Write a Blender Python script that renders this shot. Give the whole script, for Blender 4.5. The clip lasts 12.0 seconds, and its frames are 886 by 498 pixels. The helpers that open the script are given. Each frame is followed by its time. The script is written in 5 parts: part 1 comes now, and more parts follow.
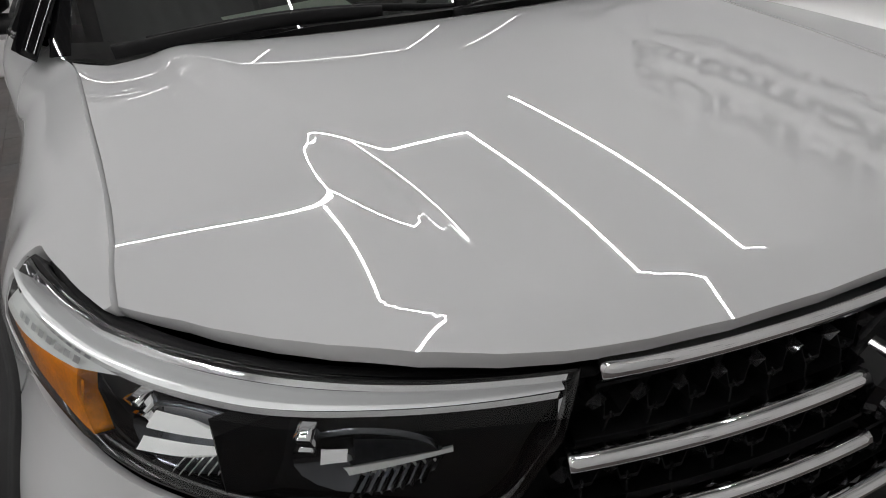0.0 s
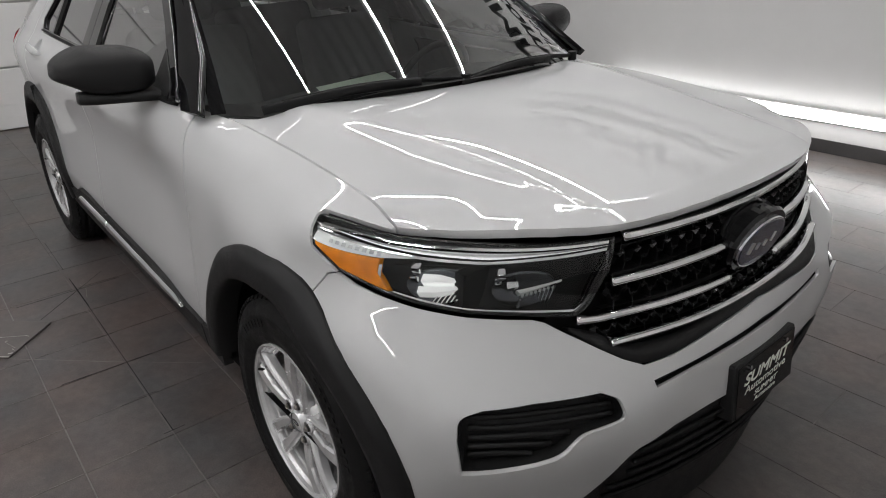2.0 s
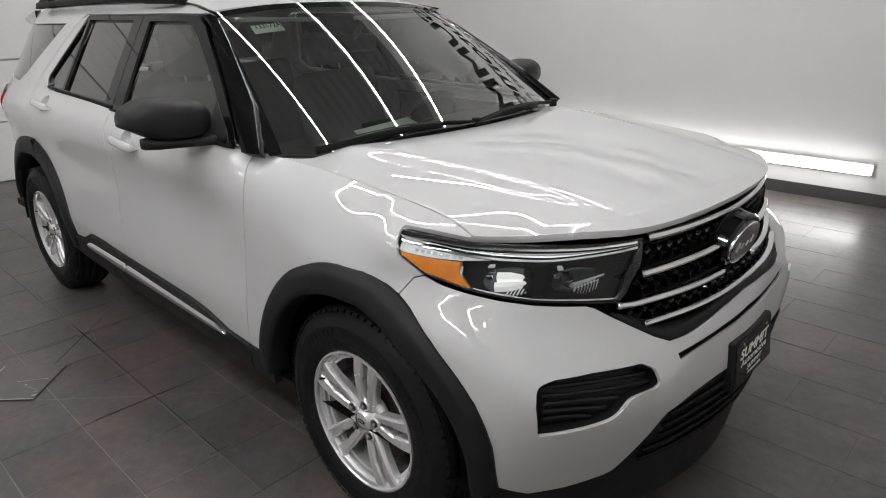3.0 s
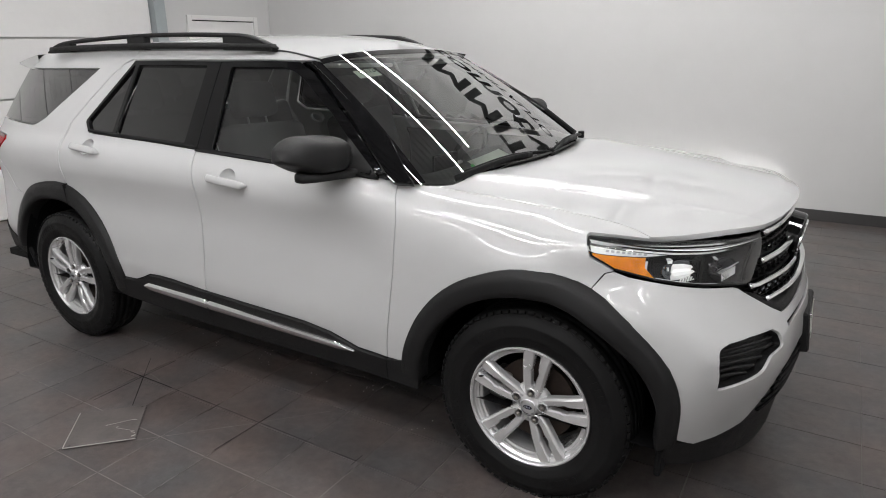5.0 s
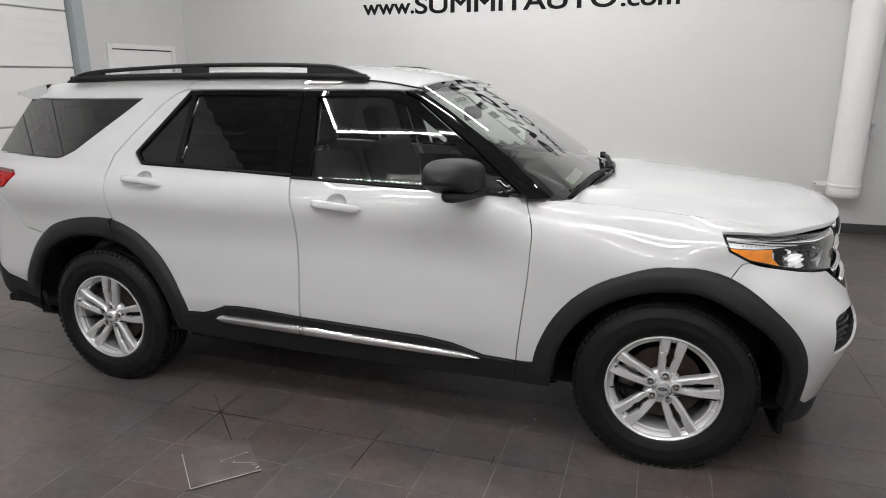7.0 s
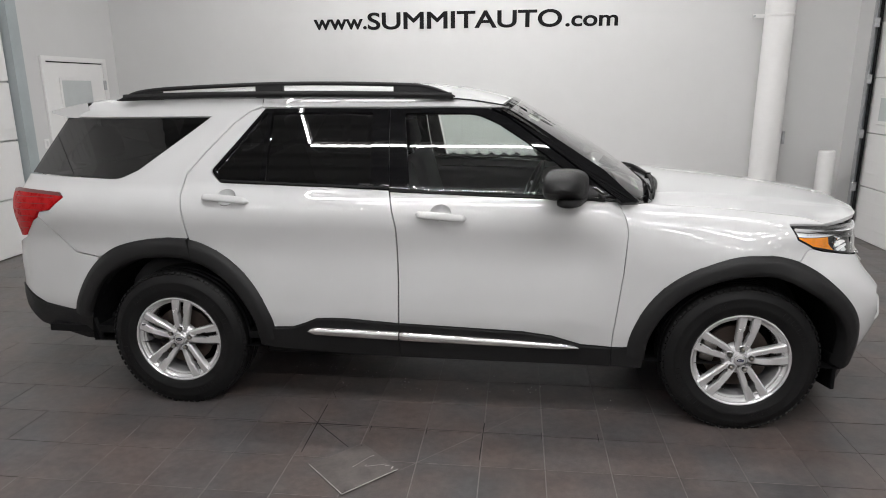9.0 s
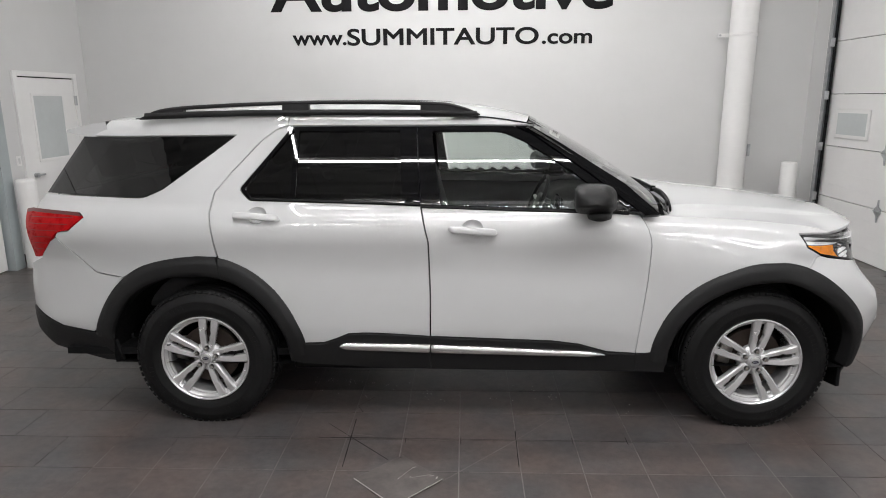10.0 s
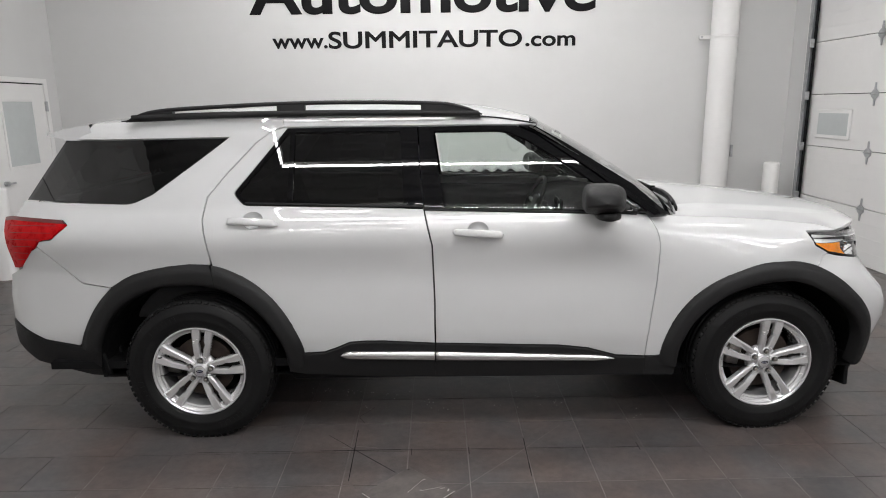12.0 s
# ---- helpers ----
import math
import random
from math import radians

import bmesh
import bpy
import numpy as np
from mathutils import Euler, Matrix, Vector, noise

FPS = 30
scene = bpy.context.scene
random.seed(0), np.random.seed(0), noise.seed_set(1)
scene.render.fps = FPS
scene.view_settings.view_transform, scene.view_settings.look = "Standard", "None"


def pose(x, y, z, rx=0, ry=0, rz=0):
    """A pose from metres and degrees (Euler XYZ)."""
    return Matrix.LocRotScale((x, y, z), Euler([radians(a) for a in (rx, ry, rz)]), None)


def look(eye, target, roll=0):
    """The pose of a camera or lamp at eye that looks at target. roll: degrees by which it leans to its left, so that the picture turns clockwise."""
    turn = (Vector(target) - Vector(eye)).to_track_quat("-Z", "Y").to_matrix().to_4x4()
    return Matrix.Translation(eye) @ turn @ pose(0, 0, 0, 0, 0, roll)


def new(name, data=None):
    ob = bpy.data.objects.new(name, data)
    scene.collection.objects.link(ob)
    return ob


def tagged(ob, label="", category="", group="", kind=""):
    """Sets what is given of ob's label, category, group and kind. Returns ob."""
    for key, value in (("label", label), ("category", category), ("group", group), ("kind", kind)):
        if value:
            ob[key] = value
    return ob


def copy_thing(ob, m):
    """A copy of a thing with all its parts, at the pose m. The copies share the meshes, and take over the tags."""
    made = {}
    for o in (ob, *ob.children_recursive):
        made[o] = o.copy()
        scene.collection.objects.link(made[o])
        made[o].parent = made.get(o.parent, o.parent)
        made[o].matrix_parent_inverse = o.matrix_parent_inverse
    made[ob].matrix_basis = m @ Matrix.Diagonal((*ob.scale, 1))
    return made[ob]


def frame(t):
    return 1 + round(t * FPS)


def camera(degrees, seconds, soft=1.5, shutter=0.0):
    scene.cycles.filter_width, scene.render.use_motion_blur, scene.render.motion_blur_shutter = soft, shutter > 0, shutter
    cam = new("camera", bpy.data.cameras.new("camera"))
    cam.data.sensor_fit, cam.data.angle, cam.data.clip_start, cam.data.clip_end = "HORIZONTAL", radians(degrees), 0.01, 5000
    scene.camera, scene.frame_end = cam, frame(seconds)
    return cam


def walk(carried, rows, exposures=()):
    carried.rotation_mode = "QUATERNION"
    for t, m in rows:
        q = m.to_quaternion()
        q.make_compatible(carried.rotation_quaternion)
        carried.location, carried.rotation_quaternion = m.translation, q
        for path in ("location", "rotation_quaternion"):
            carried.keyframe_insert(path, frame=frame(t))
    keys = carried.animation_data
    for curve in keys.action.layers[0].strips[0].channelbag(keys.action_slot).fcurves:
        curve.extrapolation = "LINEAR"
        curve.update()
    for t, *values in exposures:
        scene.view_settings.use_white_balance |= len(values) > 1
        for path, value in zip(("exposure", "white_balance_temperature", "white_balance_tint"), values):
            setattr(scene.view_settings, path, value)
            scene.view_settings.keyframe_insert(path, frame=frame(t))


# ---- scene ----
from mathutils.geometry import delaunay_2d_cdt

cam = camera(68.4, 12.0, soft=1.0)
PATH = [
    (0, (2.56, -0.754, 1.457), (1.012, 0.05, 0.48), -2.7),
    (0.5, (2.636, -0.939, 1.481), (1.114, -0.083, 0.506), -1.9),
    (1, (2.753, -1.15, 1.514), (1.25, -0.249, 0.55), -1.5),
    (1.5, (2.878, -1.349, 1.568), (1.446, -0.329, 0.614), -1.2),
    (2, (2.962, -1.561, 1.634), (1.565, -0.401, 0.797), -1.0),
    (2.5, (2.986, -1.795, 1.642), (1.613, -0.532, 0.921), -0.9),
    (3, (2.966, -2.051, 1.657), (1.673, -0.693, 0.963), -0.9),
    (5, (2.385, -2.966, 1.701), (1.391, -1.335, 1.109), -0.6),
    (5.5, (2.138, -3.102, 1.672), (1.235, -1.411, 1.102), -0.5),
    (6, (1.907, -3.265, 1.682), (1.096, -1.522, 1.132), -0.5),
    (6.5, (1.654, -3.546, 1.704), (0.966, -1.741, 1.188), -0.2),
    (7, (1.412, -3.684, 1.71), (0.811, -1.847, 1.198), -0.4),
    (9, (0.362, -4.174, 1.756), (0.139, -2.246, 1.272), -0.4),
    (9.5, (0.143, -4.209, 1.773), (0.008, -2.268, 1.309), -0.4),
    (10, (-0.063, -4.294, 1.791), (-0.131, -2.347, 1.342), -0.4),
    (10.5, (-0.157, -4.3, 1.786), (-0.197, -2.35, 1.344), -0.6),
    (11, (-0.201, -4.23, 1.768), (-0.22, -2.279, 1.331), -0.7),
    (11.5, (-0.219, -4.203, 1.755), (-0.22, -2.251, 1.32), -0.7),
    (12, (-0.226, -4.194, 1.758), (-0.213, -2.241, 1.325), -0.8),
]
EXPOSURES = [(0, -.06), (.5, 0), (1, .03), (1.5, .14), (2, .30), (2.5, .40), (3, .48), (5, .74), (5.5, .80), (7, .83), (9, .86), (12, .86)]
walk(cam, [(t, look(eye, target, roll)) for t, eye, target, roll in PATH], EXPOSURES)

# ---- light ----
world = bpy.data.worlds.new("world")
scene.world = world
world.use_nodes = True
world.node_tree.nodes["Background"].inputs[0].default_value = (.5, .5, .5, 1)
world.node_tree.nodes["Background"].inputs[1].default_value = .05
LED_POWER = 78.0
STRIP_POWER = 12.0

# ---- materials ----


def material(name, base, rough=.5, metal=0.0, coat=0.0, grain=0.0, grain_size=200.0, vary=0.0, vary_size=3.0, coat_rough=.03, coat_ior=1.5, spec=.5, by_object=0.0, emit=0.0):
    m = bpy.data.materials.new(name)
    m.use_nodes = True
    nt = m.node_tree
    b = nt.nodes["Principled BSDF"]
    b.inputs["Base Color"].default_value = (*base, 1)
    b.inputs["Roughness"].default_value = rough
    b.inputs["Metallic"].default_value = metal
    b.inputs["Coat Weight"].default_value = coat
    b.inputs["Coat Roughness"].default_value = coat_rough
    b.inputs["Coat IOR"].default_value = coat_ior
    b.inputs["Specular IOR Level"].default_value = spec
    if emit:
        b.inputs["Emission Color"].default_value = (1, .985, .985, 1)
        b.inputs["Emission Strength"].default_value = emit
    tc = nt.nodes.new("ShaderNodeTexCoord")
    if vary or by_object:
        last = None
        for k, size in enumerate((vary_size, vary_size * 7)):
            n = nt.nodes.new("ShaderNodeTexNoise")
            n.inputs["Scale"].default_value = size
            n.inputs["Detail"].default_value = 6
            n.inputs["Roughness"].default_value = .6
            nt.links.new(tc.outputs["Object"] if not by_object else nt.nodes.new("ShaderNodeNewGeometry").outputs["Position"], n.inputs["Vector"])
            r = nt.nodes.new("ShaderNodeMapRange")
            r.inputs["From Min"].default_value, r.inputs["From Max"].default_value = .3, .7
            r.inputs["To Min"].default_value, r.inputs["To Max"].default_value = 1 - vary / (1 + k), 1 + vary / (1 + k)
            nt.links.new(n.outputs["Fac"], r.inputs["Value"])
            if last is None:
                last = r.outputs[0]
            else:
                mm = nt.nodes.new("ShaderNodeMath")
                mm.operation = "MULTIPLY"
                nt.links.new(last, mm.inputs[0])
                nt.links.new(r.outputs[0], mm.inputs[1])
                last = mm.outputs[0]
        if by_object:
            o = nt.nodes.new("ShaderNodeObjectInfo")
            r = nt.nodes.new("ShaderNodeMapRange")
            r.inputs["To Min"].default_value, r.inputs["To Max"].default_value = 1 - by_object, 1 + by_object
            nt.links.new(o.outputs["Random"], r.inputs["Value"])
            mm = nt.nodes.new("ShaderNodeMath")
            mm.operation = "MULTIPLY"
            nt.links.new(last, mm.inputs[0])
            nt.links.new(r.outputs[0], mm.inputs[1])
            last = mm.outputs[0]
        v = nt.nodes.new("ShaderNodeVectorMath")
        v.operation = "SCALE"
        v.inputs[0].default_value = base
        nt.links.new(last, v.inputs["Scale"])
        nt.links.new(v.outputs[0], b.inputs["Base Color"])
        rr = nt.nodes.new("ShaderNodeMath")
        rr.operation = "MULTIPLY"
        rr.inputs[1].default_value = rough
        nt.links.new(last, rr.inputs[0])
        nt.links.new(rr.outputs[0], b.inputs["Roughness"])
    if grain:
        n = nt.nodes.new("ShaderNodeTexNoise")
        n.inputs["Scale"].default_value = grain_size
        n.inputs["Detail"].default_value = 3
        nt.links.new(tc.outputs["Object"], n.inputs["Vector"])
        bp = nt.nodes.new("ShaderNodeBump")
        bp.inputs["Strength"].default_value = grain
        bp.inputs["Distance"].default_value = .002
        nt.links.new(n.outputs["Fac"], bp.inputs["Height"])
        nt.links.new(bp.outputs[0], b.inputs["Normal"])
    return m


def glass(name, tint, ior=1.5):
    """A thin pane: what passes is tinted, the rest is mirrored by the Fresnel share."""
    m = bpy.data.materials.new(name)
    m.use_nodes = True
    nt = m.node_tree
    nt.nodes.clear()
    out = nt.nodes.new("ShaderNodeOutputMaterial")
    mix = nt.nodes.new("ShaderNodeMixShader")
    tr = nt.nodes.new("ShaderNodeBsdfTransparent")
    gl = nt.nodes.new("ShaderNodeBsdfGlossy")
    fr = nt.nodes.new("ShaderNodeFresnel")
    tr.inputs[0].default_value = (*tint, 1)
    gl.inputs["Roughness"].default_value = .0
    gl.inputs[0].default_value = (1, 1, 1, 1)
    fr.inputs[0].default_value = ior
    # both faces of the pane mirror: 2 R / (1 + R)
    twice, more, share = (nt.nodes.new("ShaderNodeMath") for _ in range(3))
    twice.operation, more.operation, share.operation = "MULTIPLY", "ADD", "DIVIDE"
    twice.inputs[1].default_value, more.inputs[1].default_value = 2.0, 1.0
    nt.links.new(fr.outputs[0], twice.inputs[0])
    nt.links.new(fr.outputs[0], more.inputs[0])
    nt.links.new(twice.outputs[0], share.inputs[0])
    nt.links.new(more.outputs[0], share.inputs[1])
    nt.links.new(share.outputs[0], mix.inputs[0])
    nt.links.new(tr.outputs[0], mix.inputs[1])
    nt.links.new(gl.outputs[0], mix.inputs[2])
    nt.links.new(mix.outputs[0], out.inputs[0])
    return m


PAINT = material("white paint", (.555, .56, .562), .6, spec=.15, coat=1.0, coat_rough=.0, coat_ior=1.7, vary=.012, vary_size=1.5)
GLOSS = material("gloss black", (.003, .003, .0035), .02, spec=.4, coat=.0)
PLASTIC = material("black plastic", (.011, .011, .0115), .5, spec=.3, grain=.35, grain_size=1400, vary=.15, vary_size=5)
DARK = material("dark trim", (.004, .004, .0045), .6, spec=.2, vary=.2, vary_size=8)
CHROME = material("chrome", (.86, .86, .87), .06, metal=1.0)
ALLOY = material("silver alloy", (.72, .72, .73), .26, metal=.6, coat=.6, vary=.05, vary_size=12)
RUBBER = material("tyre rubber", (.0075, .0075, .0078), .55, spec=.22, grain=.25, grain_size=500, vary=.3, vary_size=9)
STEEL = material("worn steel", (.33, .31, .29), .38, metal=.9, vary=.25, vary_size=30)
LENS = glass("lamp lens", (.97, .98, .98), 1.28)
PANE = glass("clear glass", (.88, .93, .90), 1.52)
SCREEN = glass("windscreen glass", (.84, .91, .87), 1.8)
PRIVACY = glass("privacy glass", (.035, .035, .04), 1.45)
AMBER = material("amber reflector", (1.0, .33, .003), .2, coat=.6, grain=.4, grain_size=260, vary=.2, vary_size=40)
RED = material("red lamp", (.42, .001, .003), .3, spec=.05, coat=.12, vary=.25, vary_size=30)
SILVER = material("silver lamp trim", (.62, .62, .62), .3, metal=.6)
LAMP_WHITE = material("lamp optics", (.96, .98, .96), .12, metal=.15, coat=1.0)
# small emission stands in for the light these optics would reflect
LAMP_GLOW = material("lit lamp optics", (.9, .92, .9), .2, coat=1.0, emit=.25)
BLUE = material("blue enamel", (.006, .012, .045), .2, coat=1.0)
CLOTH = material("charcoal seat cloth", (.10, .10, .104), .85, grain=.5, grain_size=600, vary=.2, vary_size=9)
HEADLINER = material("grey headliner", (.48, .48, .465), .9, vary=.05, vary_size=4)
WALL = material("white wall paint", (.62, .62, .614), .6, grain=.12, grain_size=120, vary=.02, vary_size=.8)
WALL_DOOR = material("white door paint", (.78, .775, .765), .42, vary=.02, vary_size=2)
CEILING = material("grey ceiling deck", (.23, .23, .228), .8, vary=.03, vary_size=.8)
BASE = material("charcoal baseboard", (.045, .043, .043), .5, vary=.15, vary_size=3)
LETTER = material("black lettering", (.004, .004, .0045), .6, spec=.15, vary=.1, vary_size=6)
LED = material("led diffuser", (.9, .9, .9), .5, emit=LED_POWER)
STRIP = material("low led diffuser", (.9, .9, .9), .5, emit=STRIP_POWER)


def tile_material():
    """Porcelain: brown and grey clouds, fine speckle, each tile a little lighter or darker."""
    m = bpy.data.materials.new("charcoal porcelain tile")
    m.use_nodes = True
    nt = m.node_tree
    b = nt.nodes["Principled BSDF"]
    pos = nt.nodes.new("ShaderNodeNewGeometry").outputs["Position"]
    info = nt.nodes.new("ShaderNodeObjectInfo").outputs["Random"]

    def noise(size, detail, rough, lo, hi, a, b_):
        n, r = nt.nodes.new("ShaderNodeTexNoise"), nt.nodes.new("ShaderNodeMapRange")
        n.inputs["Scale"].default_value, n.inputs["Detail"].default_value, n.inputs["Roughness"].default_value = size, detail, rough
        nt.links.new(pos, n.inputs["Vector"])
        nt.links.new(n.outputs["Fac"], r.inputs["Value"])
        for k, v in (("From Min", lo), ("From Max", hi), ("To Min", a), ("To Max", b_)):
            r.inputs[k].default_value = v
        return r.outputs[0]

    def times(x, y):
        mm = nt.nodes.new("ShaderNodeMath")
        mm.operation = "MULTIPLY"
        nt.links.new(x, mm.inputs[0])
        nt.links.new(y, mm.inputs[1])
        return mm.outputs[0]

    mix = nt.nodes.new("ShaderNodeMix")
    mix.data_type = "RGBA"
    mix.inputs[6].default_value = (.106, .083, .075, 1)
    mix.inputs[7].default_value = (.080, .076, .077, 1)
    nt.links.new(noise(2.4, 4, .55, .35, .65, 0, 1), mix.inputs[0])
    r = nt.nodes.new("ShaderNodeMapRange")
    r.inputs["To Min"].default_value, r.inputs["To Max"].default_value = .91, 1.09
    nt.links.new(info, r.inputs["Value"])
    f = times(times(noise(230, 2, .7, .3, .7, .72, 1.28), times(noise(26, 5, .65, .3, .7, .88, 1.12), noise(6.5, 4, .62, .32, .68, .82, 1.17))), r.outputs[0])
    v = nt.nodes.new("ShaderNodeVectorMath")
    v.operation = "SCALE"
    nt.links.new(mix.outputs[2], v.inputs[0])
    nt.links.new(f, v.inputs["Scale"])
    nt.links.new(v.outputs[0], b.inputs["Base Color"])
    nt.links.new(noise(1.6, 5, .6, .3, .7, .27, .40), b.inputs["Roughness"])
    bp = nt.nodes.new("ShaderNodeBump")
    bp.inputs["Strength"].default_value, bp.inputs["Distance"].default_value = .25, .001
    nt.links.new(noise(90, 4, .6, .3, .7, 0, 1), bp.inputs["Height"])
    nt.links.new(bp.outputs[0], b.inputs["Normal"])
    return m


TILE = tile_material()
GROUT = material("grey grout", (.17, .157, .149), .8, vary=.35, vary_size=3)
GALV = material("galvanised steel", (.45, .46, .47), .42, metal=.8, vary=.2, vary_size=14)
FROST = material("frosted glass", (.52, .55, .55), .35, coat=.3, vary=.05, vary_size=2)
PAPER = material("paper label", (.72, .76, .68), .7, vary=.04, vary_size=20)
GREEN = material("green paper", (.08, .55, .12), .6, vary=.05, vary_size=20)


STUD = material("gloss graphite", (.13, .13, .135), .14, metal=.8, coat=.6)
RED_DARK = material("dark red lamp lines", (.10, .001, .002), .3, coat=.5)
NUT = material("dark steel", (.09, .088, .085), .35, metal=.8, vary=.2, vary_size=60)
RUST = material("rusty iron", (.045, .032, .026), .6, metal=.4, vary=.5, vary_size=25)
TILE_LOOSE = material("dusty grey tile", (.112, .099, .093), .40, grain=.2, grain_size=90, vary=.3, vary_size=9)
CRUMB = material("pale crumbs", (.55, .53, .50), .3, coat=.6)
# faint glow added to brighten the guide, shaded by the bonnet lip
LAMP_GUIDE = material("lit light guide", (.85, .88, .88), .12, metal=.3, coat=1.0, emit=.22)
SMOKED = material("smoked chrome", (.10, .105, .115), .10, metal=1.0, vary=.2, vary_size=60)

GROUT_LIGHT = material("pale worn edge", (.26, .245, .232), .6, vary=.2, vary_size=20)
# the last line is unseen, added behind the camera to brighten the car's side
LIGHT_LINES = [(-1.45, -3.38, 3.9, -3.38), (-1.85, -2.66, 3.9, -2.66), (-1.85, -2.62, -1.85, 1.71), (-1.81, .135, 3.3, .135), (-1.85, 1.75, 2.7, 1.75), (-2.6, 2.8, 1.4, 2.8), (-3.6, -5.5, 3.6, -5.5)]
PLATE_AT, PLATE_TURN = (-.384, -1.49), radians(45.5)

# ---- mesh helpers ----


def mesh(name, verts, faces, mat, parent=None, label="", smooth=True, normals=None):
    me = bpy.data.meshes.new(name)
    me.from_pydata([tuple(v) for v in verts], [], faces)
    me.materials.append(mat)
    me.update()
    if smooth:
        me.polygons.foreach_set("use_smooth", [True] * len(me.polygons))
        if normals is not None:
            me.normals_split_custom_set_from_vertices([tuple(n) for n in normals])
    ob = new(name, me)
    ob.parent = parent
    if label:
        tagged(ob, label)
    return ob


def part(name, bm, mat, parent, label="", smooth=False):
    me = bpy.data.meshes.new(name)
    bm.to_mesh(me)
    bm.free()
    me.materials.append(mat)
    if smooth:
        me.polygons.foreach_set("use_smooth", [True] * len(me.polygons))
    ob = new(name, me)
    ob.parent = parent
    if label:
        tagged(ob, label)
    return ob


def thing(name, label, category, group="", at=(0, 0, 0)):
    ob = new(name)
    ob.location = at
    return tagged(ob, label, category, group)


def box_bm(x0, x1, y0, y1, z0, z1, bevel=0.0, bm=None, m=None, seg=2):
    bm = bm or bmesh.new()
    r = bmesh.ops.create_cube(bm, size=1, matrix=(m or Matrix()) @ Matrix.LocRotScale(((x0 + x1) / 2, (y0 + y1) / 2, (z0 + z1) / 2), None, (x1 - x0, y1 - y0, z1 - z0)))
    if bevel:
        es = list({e for v in r["verts"] for e in v.link_edges})
        bmesh.ops.bevel(bm, geom=es, offset=bevel, segments=seg, affect="EDGES", profile=.5)
    return bm


def cyl_bm(p, q, r0, r1=None, n=24, bm=None, caps=True):
    bm = bm or bmesh.new()
    p, q = Vector(p), Vector(q)
    d = q - p
    m = Matrix.Translation((p + q) / 2) @ d.to_track_quat("Z", "Y").to_matrix().to_4x4()
    bmesh.ops.create_cone(bm, cap_ends=caps, segments=n, radius1=r0, radius2=r0 if r1 is None else r1, depth=d.length, matrix=m)
    return bm


def sweep(points, section, closed=False, up=(0, 0, 1)):
    """A section of (side, up) pairs, or a function of the share of the way, drawn along points. Returns verts and faces."""
    pts = [Vector(p) for p in points]
    verts, faces, n = [], [], len(pts)
    for i, p in enumerate(pts):
        a, b = pts[max(i - 1, 0)], pts[min(i + 1, n - 1)]
        t = (b - a).normalized()
        side = t.cross(Vector(up)).normalized()
        u = side.cross(t).normalized()
        sec = section(i / (n - 1)) if callable(section) else section
        verts += [p + side * c[0] + u * c[1] for c in sec]
    k = len(sec)
    for i in range(n - 1):
        for j in range(k):
            faces.append((i * k + j, i * k + (j + 1) % k, (i + 1) * k + (j + 1) % k, (i + 1) * k + j))
    faces += [tuple(range(k))[::-1], tuple(range((n - 1) * k, n * k))]
    return verts, faces


def ring(w, h, n=10, e=2.0):
    return [(w * math.copysign(abs(math.cos(a)) ** (2 / e), math.cos(a)), h * math.copysign(abs(math.sin(a)) ** (2 / e), math.sin(a)))
            for a in (2 * math.pi * i / n for i in range(n))]


def lathe(profile, n=64, axis_y=True):
    """A profile of (radius, along) pairs turned about the y axis. Returns verts and faces."""
    verts, faces, k = [], [], len(profile)
    for i in range(n):
        a = 2 * math.pi * i / n
        verts += [(r * math.cos(a), d, r * math.sin(a)) for r, d in profile]
    for i in range(n):
        for j in range(k - 1):
            a, b = i * k + j, ((i + 1) % n) * k + j
            faces.append((a, a + 1, b + 1, b))
    return verts, faces


def inside(poly, x, y):
    hit, j = False, len(poly) - 1
    for i in range(len(poly)):
        (x0, y0), (x1, y1) = poly[i], poly[j]
        if (y0 > y) != (y1 > y) and x < (x1 - x0) * (y - y0) / (y1 - y0) + x0:
            hit = not hit
        j = i
    return hit


def clearance(loop, x, y):
    best = 9.0
    for i in range(len(loop)):
        (x0, y0), (x1, y1) = loop[i - 1], loop[i]
        dx, dy = x1 - x0, y1 - y0
        u = min(max(((x - x0) * dx + (y - y0) * dy) / (dx * dx + dy * dy + 1e-12), 0), 1)
        best = min(best, math.hypot(x - x0 - u * dx, y - y0 - u * dy))
    return best


def rounded(poly, r=0.0, step=.03):
    """The loop with its corners rounded off (points with a third number take it as their radius) and resampled."""
    n, out = len(poly), []
    for i in range(n):
        p, a, b = Vector(poly[i][:2]), Vector(poly[i - 1][:2]), Vector(poly[(i + 1) % n][:2])
        rr = poly[i][2] if len(poly[i]) > 2 else r
        da, db = (a - p), (b - p)
        cut = min(rr, da.length * .45, db.length * .45)
        if cut < .003:
            out.append(p)
            continue
        q0, q1 = p + da.normalized() * cut, p + db.normalized() * cut
        for k in range(5):
            u = k / 4
            out.append(q0 * (1 - u) ** 2 + p * 2 * u * (1 - u) + q1 * u * u)
    res = []
    for i in range(len(out)):
        p, q = out[i], out[(i + 1) % len(out)]
        k = max(1, int(math.ceil((q - p).length / step)))
        res += [tuple(p + (q - p) * j / k) for j in range(k)]
    return res


